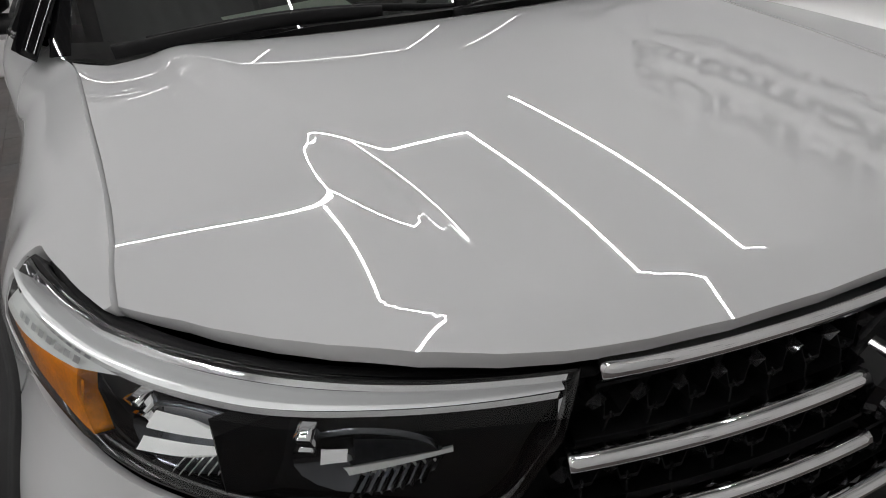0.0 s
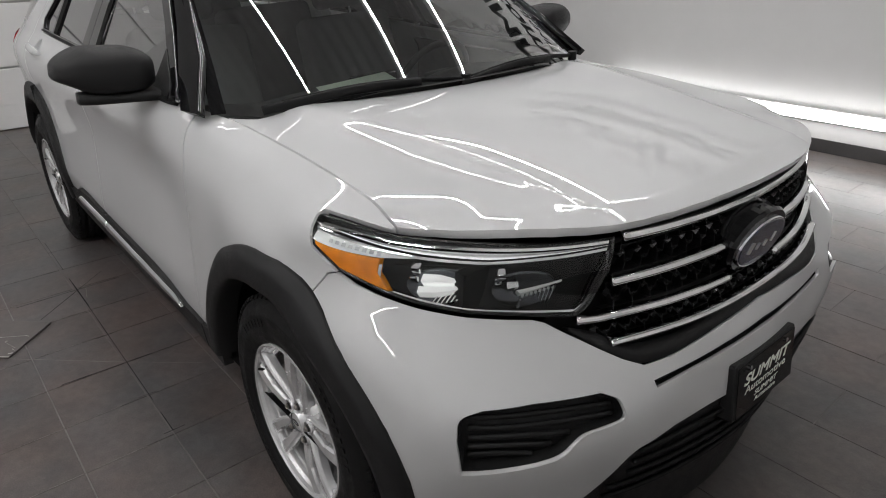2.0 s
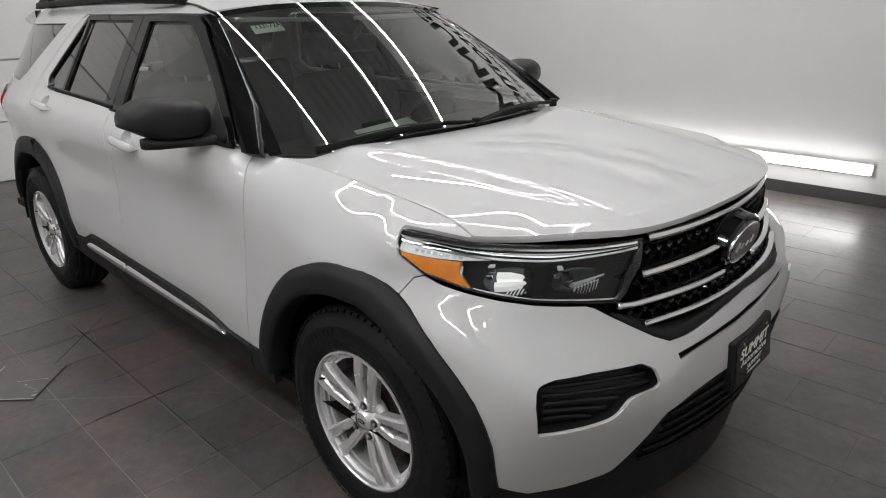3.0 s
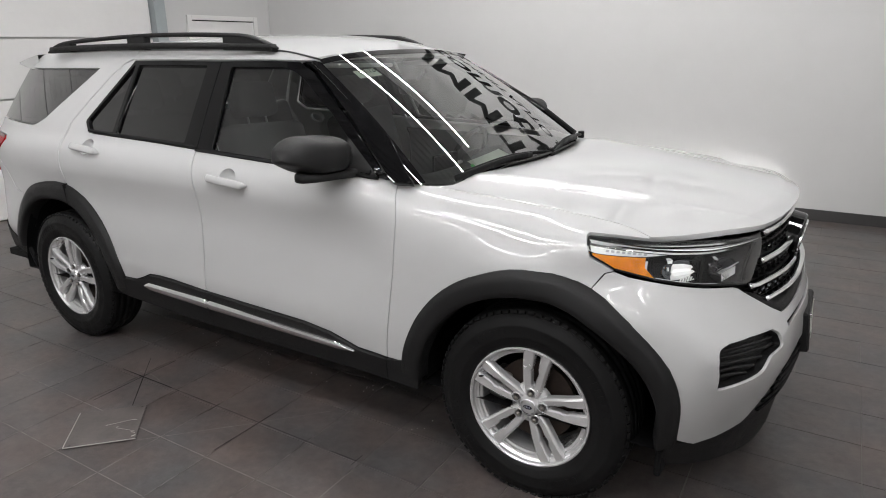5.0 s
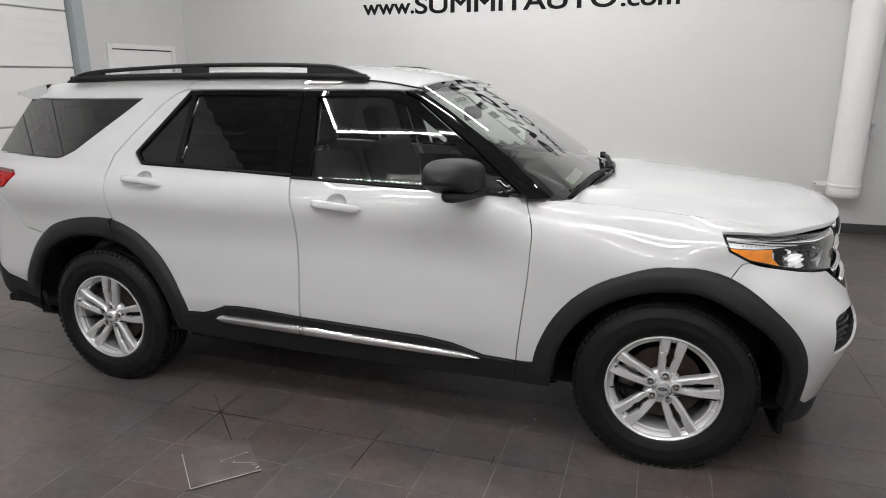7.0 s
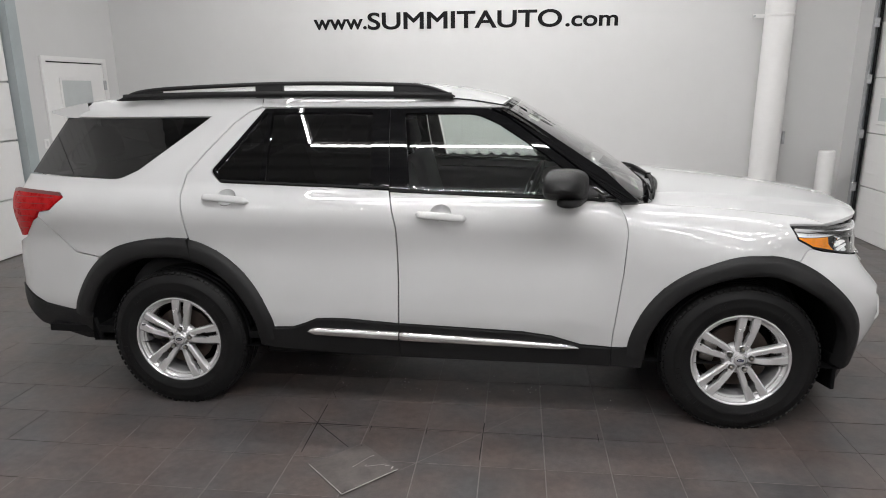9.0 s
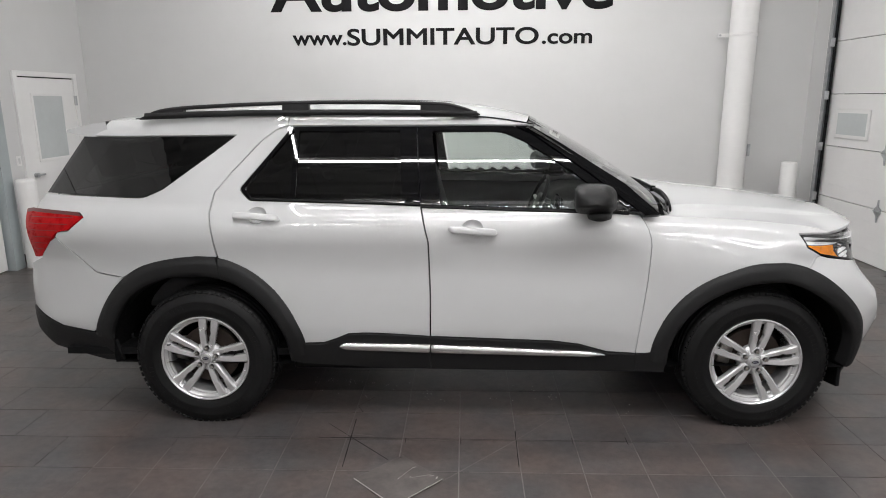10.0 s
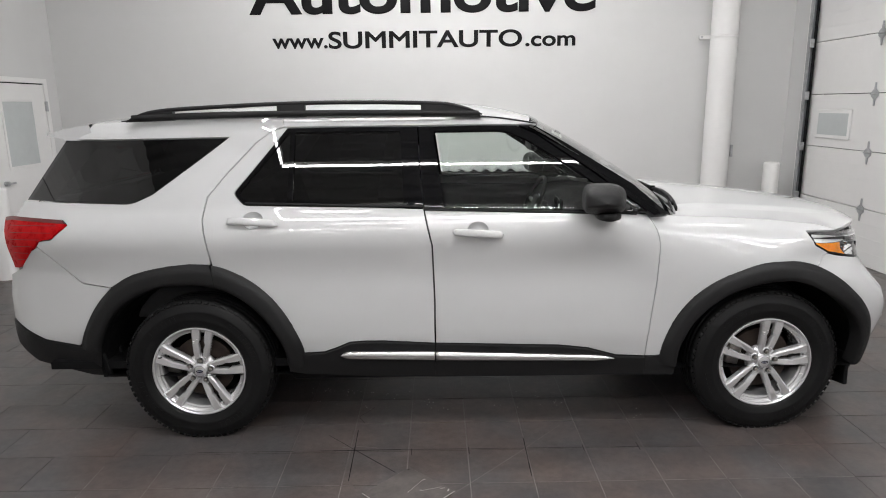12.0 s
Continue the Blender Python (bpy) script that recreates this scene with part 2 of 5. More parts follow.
def shrink(loop, d):
    """The loop moved inwards by d."""
    area = sum(loop[i - 1][0] * loop[i][1] - loop[i][0] * loop[i - 1][1] for i in range(len(loop)))
    sg = 1 if area > 0 else -1
    out = []
    for i in range(len(loop)):
        p, a, b = Vector(loop[i]), Vector(loop[i - 1]), Vector(loop[(i + 1) % len(loop)])
        t = ((p - a).normalized() + (b - p).normalized())
        if t.length < 1e-6:
            out.append(tuple(p))
            continue
        t.normalize()
        out.append((p.x - t.y * d * sg, p.y + t.x * d * sg))
    return out


def mirrored(ob, parent):
    """The same part on the car's other side."""
    me = ob.data.copy()
    me.transform(Matrix.Translation((0, 2 * CY, 0)) @ Matrix.Diagonal((1, -1, 1, 1)))
    me.flip_normals()
    o = new(ob.name.split(".")[0], me)
    o.parent = parent
    if "label" in ob:
        o["label"] = ob["label"]
    return o


def panel(name, poly, surface, mat, parent, label="", holes=(), step=.035, r=.0, gap=.0017, depth=.02, flip=False, out=0.0):
    """A sheet cut by a loop from a surface of two numbers, with its edge folded inwards by depth."""
    loops = [shrink(rounded(poly, r, step), gap)] + [shrink(rounded(h, r, step), -gap) for h in holes]
    pts, edges = [], []
    for lp in loops:
        k = len(pts)
        pts += lp
        edges += [(k + i, k + (i + 1) % len(lp)) for i in range(len(lp))]
    rim = len(pts)
    xs, ys = [p[0] for p in loops[0]], [p[1] for p in loops[0]]
    nx, ny = int((max(xs) - min(xs)) / step) + 1, int((max(ys) - min(ys)) / step) + 1
    for i in range(nx + 1):
        for j in range(ny + 1):
            x, y = min(xs) + (max(xs) - min(xs)) * i / nx, min(ys) + (max(ys) - min(ys)) * j / ny
            if inside(loops[0], x, y) and not any(inside(h, x, y) for h in loops[1:]) and min(clearance(lp, x, y) for lp in loops) > .35 * step:
                pts.append((x, y))
    v2, _, f2, orig, _, _ = delaunay_2d_cdt([Vector(p) for p in pts], edges, [], 0, 1e-7)
    faces = []
    for f in f2:
        cx, cy = sum(v2[i].x for i in f) / 3, sum(v2[i].y for i in f) / 3
        if inside(loops[0], cx, cy) and not any(inside(h, cx, cy) for h in loops[1:]):
            faces.append(tuple(f))
    P = [np.array(surface(v.x, v.y)) for v in v2]
    e = 2e-3
    N = []
    for v, p in zip(v2, P):
        n = np.cross(np.array(surface(v.x + e, v.y)) - p, np.array(surface(v.x, v.y + e)) - p)
        N.append(n / (np.linalg.norm(n) + 1e-12) * (-1 if flip else 1))
    if flip:
        faces = [f[::-1] for f in faces]
    P = [p + n * out for p, n in zip(P, N)]
    where = {}
    for i, o in enumerate(orig):
        for k in o:
            where[k] = i
    verts, norms = list(P), list(N)
    k = 0
    for li, lp in enumerate(loops):
        ids = [where[k + i] for i in range(len(lp))]
        k += len(lp)
        area = sum(lp[i - 1][0] * lp[i][1] - lp[i][0] * lp[i - 1][1] for i in range(len(lp)))
        ccw = (area > 0) == (li == 0)
        if flip:
            ccw = not ccw
        n = len(ids)
        base = len(verts)
        for i in range(n):
            a, b = P[ids[i - 1]], P[ids[(i + 1) % n]]
            t = (b - a) / (np.linalg.norm(b - a) + 1e-12)
            side = np.cross(t, N[ids[i]]) * (1 if ccw else -1)
            verts += [P[ids[i]], P[ids[i]] - N[ids[i]] * depth]
            edge_n = side / (np.linalg.norm(side) + 1e-12)
            norms += [edge_n + N[ids[i]] * .5, edge_n]
        for i in range(n):
            j = (i + 1) % n
            q = (base + 2 * i, base + 2 * i + 1, base + 2 * j + 1, base + 2 * j)
            faces.append(q if ccw else q[::-1])
    return mesh(name, verts, faces, mat, parent, label, normals=norms)

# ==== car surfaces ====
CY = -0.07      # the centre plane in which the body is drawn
MID = .055      # where it stands in the room, once shaped to fit the camera's view
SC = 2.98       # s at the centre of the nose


def fit_to_view(x, y, z):
    """Warps the drawn body to fit the camera's view: wider about MID, sides leaning in, a level nose."""
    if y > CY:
        x, y, z = fit_to_view(x, 2 * CY - y, z)
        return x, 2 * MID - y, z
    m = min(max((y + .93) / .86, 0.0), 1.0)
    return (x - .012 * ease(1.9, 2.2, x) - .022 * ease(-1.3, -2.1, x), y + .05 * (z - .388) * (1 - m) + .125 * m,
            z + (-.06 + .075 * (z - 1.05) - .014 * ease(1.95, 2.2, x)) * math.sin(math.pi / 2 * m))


def pchip(xs, ys):
    """A smooth curve through points that does not overshoot."""
    xs, ys = np.array(xs, float), np.array(ys, float)
    h, d = np.diff(xs), np.diff(ys) / np.diff(xs)
    m = np.zeros_like(ys)
    m[0], m[-1] = d[0], d[-1]
    for i in range(1, len(xs) - 1):
        if d[i - 1] * d[i] > 0:
            a, b = 2 * h[i] + h[i - 1], h[i] + 2 * h[i - 1]
            m[i] = (a + b) / (a / d[i - 1] + b / d[i])

    def at(x):
        i = min(max(int(np.searchsorted(xs, x)) - 1, 0), len(h) - 1)
        u = (x - xs[i]) / h[i]
        if u < 0:
            return float(ys[0] + (x - xs[0]) * m[0])
        if u > 1:
            return float(ys[-1] + (x - xs[-1]) * m[-1])
        return float(ys[i] * (1 + 2 * u) * (1 - u) ** 2 + m[i] * h[i] * u * (1 - u) ** 2
                     + ys[i + 1] * u * u * (3 - 2 * u) + m[i + 1] * h[i] * u * u * (u - 1))
    return at


def ease(a, b, x):
    u = min(max((x - a) / (b - a), 0.0), 1.0)
    return u * u * u * (10 - 15 * u + 6 * u * u)


def bend_matrix(xs):
    """Second slopes of the natural cubic through values at xs, as a matrix."""
    n = len(xs)
    A, B = np.eye(n), np.zeros((n, n))
    for i in range(1, n - 1):
        a, b = xs[i] - xs[i - 1], xs[i + 1] - xs[i]
        A[i, i - 1:i + 2] = a, 2 * (a + b), b
        B[i, i - 1:i + 2] = 6 / a, -6 / a - 6 / b, 6 / b
    return np.linalg.solve(A, B)


def cubic(xs, ys, ms, x):
    i = min(max(int(np.searchsorted(xs, x)) - 1, 0), len(xs) - 2)
    h = xs[i + 1] - xs[i]
    d = (ys[i + 1] - ys[i]) / h
    if x < xs[0]:
        return ys[0] + (x - xs[0]) * (d - h * (2 * ms[0] + ms[1]) / 6)
    if x > xs[-1]:
        return ys[-1] + (x - xs[-1]) * (d + h * (ms[-2] + 2 * ms[-1]) / 6)
    a, b = (xs[i + 1] - x) / h, (x - xs[i]) / h
    return a * ys[i] + b * ys[i + 1] + ((a ** 3 - a) * ms[i] + (b ** 3 - b) * ms[i + 1]) * h * h / 6


def smooth(xs, ys):
    """A curve without kinks through a few points."""
    ms = [float(m) for m in bend_matrix(xs) @ np.array(ys, float)]
    return lambda x: cubic(xs, ys, ms, x)


def soft_ramp(x, w):
    """0 below 0, x above it, rounded over w."""
    return 0.0 if x < -w else x if x > w else (x + w) ** 2 / (4 * w)


DOOR_LOW = smooth([.20, .35, .46, .555, .60, .70, .82, .90, .96, 1.02, 1.05, 1.09, 1.12, 1.15, 1.175, 1.21, 1.245], [.910, .938, .952, .9575, .957, .953, .948, .9465, .9525, .9645, .9705, .9731, .9704, .9617, .9494, .9277, .9034])
ROOF_SIDE = pchip([1.64, 1.66, 1.69, 1.73, 1.76], [.7094, .6985, .668, .60, .45])


def DOOR_W(z):
    if z < 1.245:
        return DOOR_LOW(z) - .11 * soft_ramp(.578 - z, .008)
    if z > 1.645:
        return ROOF_SIDE(z)
    return .908 - .45 * (z - 1.235) - .10 * (z - 1.235) ** 2


FEND_W = smooth([-.06, 0, .03, .07, .13, .22, .36, .52, .7, .9], [.715, .825, .877, .917, .944, .957, .957, .951, .942, .922])
GAP_Z = smooth([.80, .95, 1.4, 1.7, 1.85, 1.912, 2.1], [1.19, 1.178, 1.155, 1.128, 1.104, 1.084, 1.07])


def side_w(x, z):
    w = DOOR_W(z)
    if x > .60:
        f = FEND_W(GAP_Z(x) - z)
        k = ease(.60, 1.08, x) * (1 - ease(1.185, 1.215, z))
        w = w * (1 - k) + f * k + .036 * ease(1.0, 1.5, x) * ease(1.12, .90, z)
    if x < -1.5:
        w -= .155 * ((-1.5 - x) / 1.0) ** 2
    if x < -2.4:
        w -= 1.6 * (-2.4 - x) ** 2
    return w


S_ST = [1.70, 1.93, 2.15, 2.42, 2.68, SC]
LEVELS = [
    (.22, (1.70, 1.90, 2.05, 2.21, 2.28, 2.31), (-.905, -.88, -.795, -.54, -.33, CY)),
    (.42, (1.70, 1.93, 2.10, 2.255, 2.32, 2.35), (-.952, -.945, -.85, -.57, -.34, CY)),
    (.58, (1.70, 1.95, 2.165, 2.31, 2.36, 2.385), (-.978, -.966, -.862, -.575, -.34, CY)),
    (.75, (1.70, 1.95, 2.175, 2.315, 2.355, 2.38), (-.990, -.974, -.864, -.575, -.34, CY)),
    (.85, (1.70, 1.93, 2.12, 2.25, 2.325, 2.35), (-.990, -.962, -.825, -.57, -.34, CY)),
    (.96, (1.70, 1.92, 2.085, 2.20, 2.272, 2.30), (-.960, -.895, -.76, -.55, -.34, CY)),
    (1.09, (1.70, 1.92, 2.08, 2.195, 2.248, 2.272), (-.904, -.825, -.70, -.51, -.33, CY)),
    (1.13, (1.70, 1.90, 2.06, 2.17, 2.22, 2.245), (-.822, -.765, -.65, -.48, -.32, CY)),
]
LZ = [l[0] for l in LEVELS]
FRONT_X = [smooth(LZ, [l[1][i] for l in LEVELS]) for i in range(6)]
FRONT_Y = [smooth(LZ, [l[2][i] for l in LEVELS]) for i in range(6)]


def skin(s, z, out=0.0):
    """The lower body: s runs along the side as x, then round the nose; past SC it is the other side. out: metres proud."""
    if out:
        e = 2e-3
        p = np.array(skin(s, z))
        n = np.cross(np.array(skin(s + e, z)) - p, np.array(skin(s, z + e)) - p)
        return tuple(p + n / np.linalg.norm(n) * out)
    if s > SC:
        x, y, z = skin(2 * SC - s, z)
        return x, 2 * CY - y, z
    if s <= 1.38:
        return s, -side_w(s, z), z
    xs = [1.30, 1.50] + [g(z) for g in FRONT_X]
    ys = [-side_w(1.30, z), -side_w(1.50, z)] + [g(z) for g in FRONT_Y]
    xs += [xs[-2], xs[-3]]
    ys += [2 * CY - ys[-2], 2 * CY - ys[-3]]
    x, y = cubic(STATIONS, xs, BEND @ np.array(xs), s), cubic(STATIONS, ys, BEND @ np.array(ys), s)
    k = ease(1.38, 1.68, s)
    return s * (1 - k) + x * k, -side_w(s, z) * (1 - k) + y * k, z


STATIONS = [1.30, 1.50] + S_ST + [2 * SC - S_ST[-2], 2 * SC - S_ST[-3]]
BEND = bend_matrix(STATIONS)


EDGE = [skin(s, GAP_Z(s)) for s in (.85, .95, 1.1, 1.25, 1.4, 1.5, 1.6, 1.7, 1.78, 1.85, 1.90)]
EDGE_Y = smooth([p[0] for p in EDGE], [p[1] + .0015 for p in EDGE])
NOSE_X = smooth([0, .25, .44, .63, .739, .78], [2.285, 2.265, 2.21, 2.075, 1.915, 1.84])   # hood's leading edge by distance from the centre plane
HOOD_MID = smooth([1.0, 1.12, 1.22, 1.34, 1.5, 1.8, 2.05, 2.2, 2.32], [1.236, 1.262, 1.284, 1.297, 1.290, 1.251, 1.210, 1.181, 1.159])


def hood_z(x, y, out=0.0):
    u = abs(y - CY)
    g = abs(EDGE_Y(min(x, 1.912)) - CY)
    zg, zm = GAP_Z(min(x, 2.05)), HOOD_MID(x)
    uc = .335 - .09 * min(max((x - 1.45) / .7, 0.0), 1.2) ** 1.6
    zc = zm - .045 * uc * uc
    s0 = .03 + .09 * (1 - ease(1.85, 2.15, x))                 # the crease fades out towards the nose
    c = (zc - zg - s0 * (g - uc)) / (g - uc) ** 2
    z = zm - .045 * min(u, uc) ** 2
    o = soft_ramp(u - uc, .024)
    z -= s0 * o + c * o * o
    d = NOSE_X(u) - x
    z -= .28 * soft_ramp(.125 - d, .022) * (1 - .75 * ease(.40, .74, u))
    return z + out

BON_MID = smooth([1.0, 1.12, 1.22, 1.34, 1.5, 1.65, 1.8, 1.95, 2.08, 2.2, 2.32], [1.156, 1.1785, 1.193, 1.1995, 1.198, 1.191, 1.177, 1.1583, 1.138, 1.116, 1.091])
BON_NOSE = [fit_to_view(NOSE_X(k * .01), CY - k * .01, hood_z(NOSE_X(k * .01), CY - k * .01)) for k in range(84)]


def bonnet_z(x, y):
    """The bonnet in its place: a flat crown, a soft step along each crease, falling flanks and a folded lip over the grille."""
    u, dx = abs(y - MID), x - 1.6
    _, ye, ze = fit_to_view(x, EDGE_Y(min(x, 1.912)), GAP_Z(min(x, 2.05)))
    k = .084 + .1626 * dx - .187 * dx * dx
    uc = .5763 - .1757 * dx - .025 * dx * dx
    zm = BON_MID(x)
    h = .0112 * (1 - ease(1.766, 2.18, x))
    s = .1772 - .1611 * dx
    g = abs(ye - MID) - uc
    c = (zm - k * uc * uc - h - ze - s * g) / (g * g)
    o = soft_ramp(u - uc, .02)
    z = zm - k * min(u, uc) ** 2 - s * o - c * o * o - h * ease(-.051, .051, u - uc) + (.285 + .888 * dx) * o * o * (g - o)
    d = float(np.interp(u, [MID - p[1] for p in BON_NOSE], [p[0] for p in BON_NOSE])) - x
    return z - .18 * soft_ramp(.062 - d, .009) * (1 - .8 * ease(.40, .74, u))

# ---- the room ----
XL, XR, YB, YF, ZC = -5.05, 4.30, 4.386, -6.4, 6.2


def slab(name, x0, x1, y0, y1, z0, z1, mat, kind="structure", label="", category=""):
    ob = part(name, box_bm(x0, x1, y0, y1, z0, z1), mat, None)
    return tagged(ob, label, category, kind=kind)


slab("floor", XL - .3, XR + .3, YF - .3, YB + .3, -.2, -.003, GROUT, label="grey grout bed under dark floor tiles", category="floor")
slab("wall_back", XL - .2, XR + .2, YB, YB + .2, -.1, ZC, WALL, label="plain white painted showroom wall with a sign", category="wall")
# unseen wall, brought near behind the camera to bounce light onto the car
slab("wall_behind_camera", XL - .2, XR + .2, YF - .2, YF, -.1, ZC, WALL, label="unseen white wall set close to bounce light", category="wall")
slab("wall_left", XL - .2, XL, YF, YB, -.1, ZC, WALL, label="white painted side wall with a door", category="wall")
# the right wall leaves an opening for the sectional door
GY0, GY1, GZ = .30, 3.93, 3.64
slab("wall_right", XR, XR + .2, GY1, YB, -.1, ZC, WALL, label="white wall beside the sectional garage door", category="wall")
slab("wall_right_near", XR, XR + .2, YF, GY0, -.1, ZC, WALL, label="white wall beside the sectional garage door", category="wall")
slab("wall_right_over", XR, XR + .2, GY0, GY1, GZ, ZC, WALL, label="white wall over the sectional garage door", category="wall")
verts, faces = [], []
n = int((YB - YF) / .15)
for i in range(n + 1):
    y = YF + (YB - YF) * i / n
    z = ZC - (.05 if i % 2 else 0)
    verts += [(XL - .2, y - .02, z), (XR + .2, y - .02, z), (XL - .2, y + .02, z), (XR + .2, y + .02, z)]
    k = 4 * i
    faces.append((k, k + 2, k + 3, k + 1))
    if i < n:
        faces.append((k + 2, k + 4, k + 5, k + 3))
tagged(mesh("ceiling", verts, faces, CEILING, smooth=False), "grey ribbed metal deck ceiling", "ceiling", kind="structure")
for nm, b in (("baseboard", (XL, XR, YB - .012, YB, 0, .11)), ("baseboard_left", (XL, XL + .012, 2.66, 2.93, 0, .11)),
              ("baseboard_right", (XR - .012, XR, GY1 + .1, YB - .012, 0, .11)), ("baseboard_near", (XR - .012, XR, YF, GY0, 0, .11))):
    slab(nm, *b, BASE, label="charcoal vinyl baseboard", category="baseboard")

# a low lit trough along the back wall
strip = thing("wall_light", "long white led batten low on the wall", "light")
part("housing", box_bm(-1.2, 1.90, YB - .05, YB - .001, .265, .365, .004), WALL_DOOR, strip)
part("diffuser", box_bm(-1.19, 1.89, YB - .085, YB - .052, .275, .355, .008), STRIP, strip, "glowing white diffuser")

# ceiling lights, thin glowing lines hung under the deck; one is an unseen added fill
LH = 4.245


def light_line(x0, y0, x1, y1):
    o = thing("pendant_light", "thin glowing led line hung from the ceiling", "light", "led lines over the car")
    w = .014
    if abs(x1 - x0) > abs(y1 - y0):
        a = (min(x0, x1), max(x0, x1), y0 - w, y0 + w)
    else:
        a = (x0 - w, x0 + w, min(y0, y1), max(y0, y1))
    part("housing", box_bm(*a, LH + .012, LH + .08, .004), WALL_DOOR, o)
    b = (a[0] + .004, a[1] - .004, a[2] + .004, a[3] - .004)
    part("diffuser", box_bm(*b, LH, LH + .01), LED, o, "glowing white diffuser")
    for sx, sy in ((.1, .1), (.9, .9)):
        x, y = a[0] + (a[1] - a[0]) * sx, a[2] + (a[3] - a[2]) * sy
        part("cable", cyl_bm((x, y, LH + .08), (x, y, ZC - .02), .002, n=6), GALV, o)
    return o


for line in LIGHT_LINES:
    light_line(*line)


# lettering on the wall
def lettering(name, body, x0, x1, z0, z1, parent, bold=.012, y=YB - .004, deep=.003, mat=LETTER, shear=0.0):
    cu = bpy.data.curves.new(name, "FONT")
    cu.body = body
    cu.size, cu.extrude, cu.bevel_depth, cu.bevel_resolution, cu.shear = 1.0, .01, bold, 0, shear
    tmp = new("lettering", cu)
    bpy.context.view_layer.update()
    me = bpy.data.meshes.new_from_object(tmp.evaluated_get(bpy.context.evaluated_depsgraph_get()))
    bpy.data.objects.remove(tmp)
    co = np.array([v.co for v in me.vertices])
    lo, hi = co.min(0), co.max(0)
    for v in me.vertices:
        u = (v.co.x - lo[0]) / (hi[0] - lo[0])
        w = (v.co.y - lo[1]) / (hi[1] - lo[1])
        d = (v.co.z - lo[2]) / (hi[2] - lo[2])
        v.co = (x0 + (x1 - x0) * u, y - deep * d, z0 + (z1 - z0) * w)
    me.materials.clear()
    me.materials.append(mat)
    ob = new(name, me)
    ob.parent = parent
    return ob


sign = thing("wall_sign", "large black lettered sign on the white wall", "sign")
lettering("www_line", "www.", -2.276, -1.583, 2.466, 2.594, sign, .022)
lettering("name_line", "SUMMITAUTO", -1.570, 0.864, 2.459, 2.668, sign, .02)
lettering("com_line", ".com", 0.905, 1.537, 2.459, 2.589, sign, .022)
lettering("word_line", "Automotive", -2.540, 1.784, 2.870, 3.373, sign, .026)
lettering("top_line", "SUMMIT", -2.35, 1.75, 3.47, 4.02, sign, .03, shear=.25)

# the pipe with its bracket, beside the corner
pipe = thing("wall_pipe", "white wrapped vertical pipe standing off the wall", "pipe")
PX, PY, PR = 3.335, 4.19, .158
vs, fs = lathe([(0, .44), (PR - .012, .44), (PR, .445)] + [(PR + .0015 * math.sin(k * 2.1) + .0025 * (k % 9 == 0), .50 + k * .1) for k in range(57)], 32)
mesh("pipe", [(PX + x, PY + z, y) for x, y, z in vs], [f[::-1] for f in fs], WALL_DOOR, pipe)
for z in (.565, 2.527, 4.4):
    part("bracket", box_bm(PX - .29, PX - PR + .01, PY + .02, PY + .05, z - .022, z + .022, .004), WALL_DOOR, pipe)
    part("bracket_bolt", cyl_bm((PX - .27, PY + .018, z), (PX - .27, PY + .005, z), .012, n=10), GALV, pipe)
    vv, ff = lathe([(PR + .003, -.018), (PR + .006, -.016), (PR + .006, .016), (PR + .003, .018)], 32)
    mesh("band", [(PX + x, PY + zz, y + z) for x, y, zz in vv], [f[::-1] for f in ff], WALL_DOOR, pipe)
part("valve_box", box_bm(PX + PR - .004, PX + PR + .025, PY - .09, PY - .05, 1.06, 1.21, .006), GALV, pipe, "small grey metal fitting")


def bollard(x, y, h, r):
    o = thing("bollard", "white painted steel bollard standing on the floor", "bollard", "bollards")
    vv, ff = lathe([(r, 0), (r, h - .03), (r * .96, h - .012), (r * .85, h - .003), (0, h)], 28)
    mesh("post", [(x + a, y + c, b) for a, b, c in vv], [f[::-1] for f in ff], WALL_DOOR, o)
    vv, ff = lathe([(r + .02, 0), (r + .02, .012), (r, .014)], 28)
    mesh("base_ring", [(x + a, y + c, b) for a, b, c in vv], [f[::-1] for f in ff], GROUT, o)
    return o


bollard(3.96, 3.97, 1.0, .094)
bollard(-4.80, 2.56, .98, .10)

# sectional door on the right
gd = thing("door_1", "white sectional garage door with steel hinges", "garage door")
for i in range(6):
    z0 = .005 + i * .604
    bm = box_bm(XR + .02, XR + .065, GY0 + .03, GY1 - .03, z0, z0 + .597, .006)
    part("section", bm, WALL_DOOR, gd)
    bm = bmesh.new()
    for z in (.15, .30, .45):
        box_bm(XR + .0165, XR + .0195, GY0 + .05, GY1 - .05, z0 + z - .004, z0 + z + .004, bm=bm)
    part("rib", bm, WALL_DOOR, gd)
for i in range(1, 6):
    for y in (2.69, 1.75, .8):
        bm = bmesh.new()
        z = -.01 + i * .604
        vs = [bm.verts.new((XR + .012, y + a, z + b)) for a, b in ((-.008, -.12), (.008, -.12), (.016, -.05), (.055, -.022), (.055, .022), (.016, .05), (.008, .12), (-.008, .12), (-.016, .05), (-.055, .022), (-.055, -.022), (-.016, -.05))]
        f = bm.faces.new(vs)
        r = bmesh.ops.extrude_face_region(bm, geom=[f])
        for v in r["geom"]:
            if isinstance(v, bmesh.types.BMVert):
                v.co.x -= .008
        cyl_bm((XR - .004, y - .05, z), (XR - .004, y + .05, z), .008, n=10, bm=bm)
        bmesh.ops.recalc_face_normals(bm, faces=bm.faces)
        part("hinge", bm, GALV, gd, "galvanised steel hinge")
win = part("window", box_bm(XR + .0, XR + .018, 3.03, 3.69, 1.31, 1.645, .01), WALL_DOOR, gd, "white framed door light")
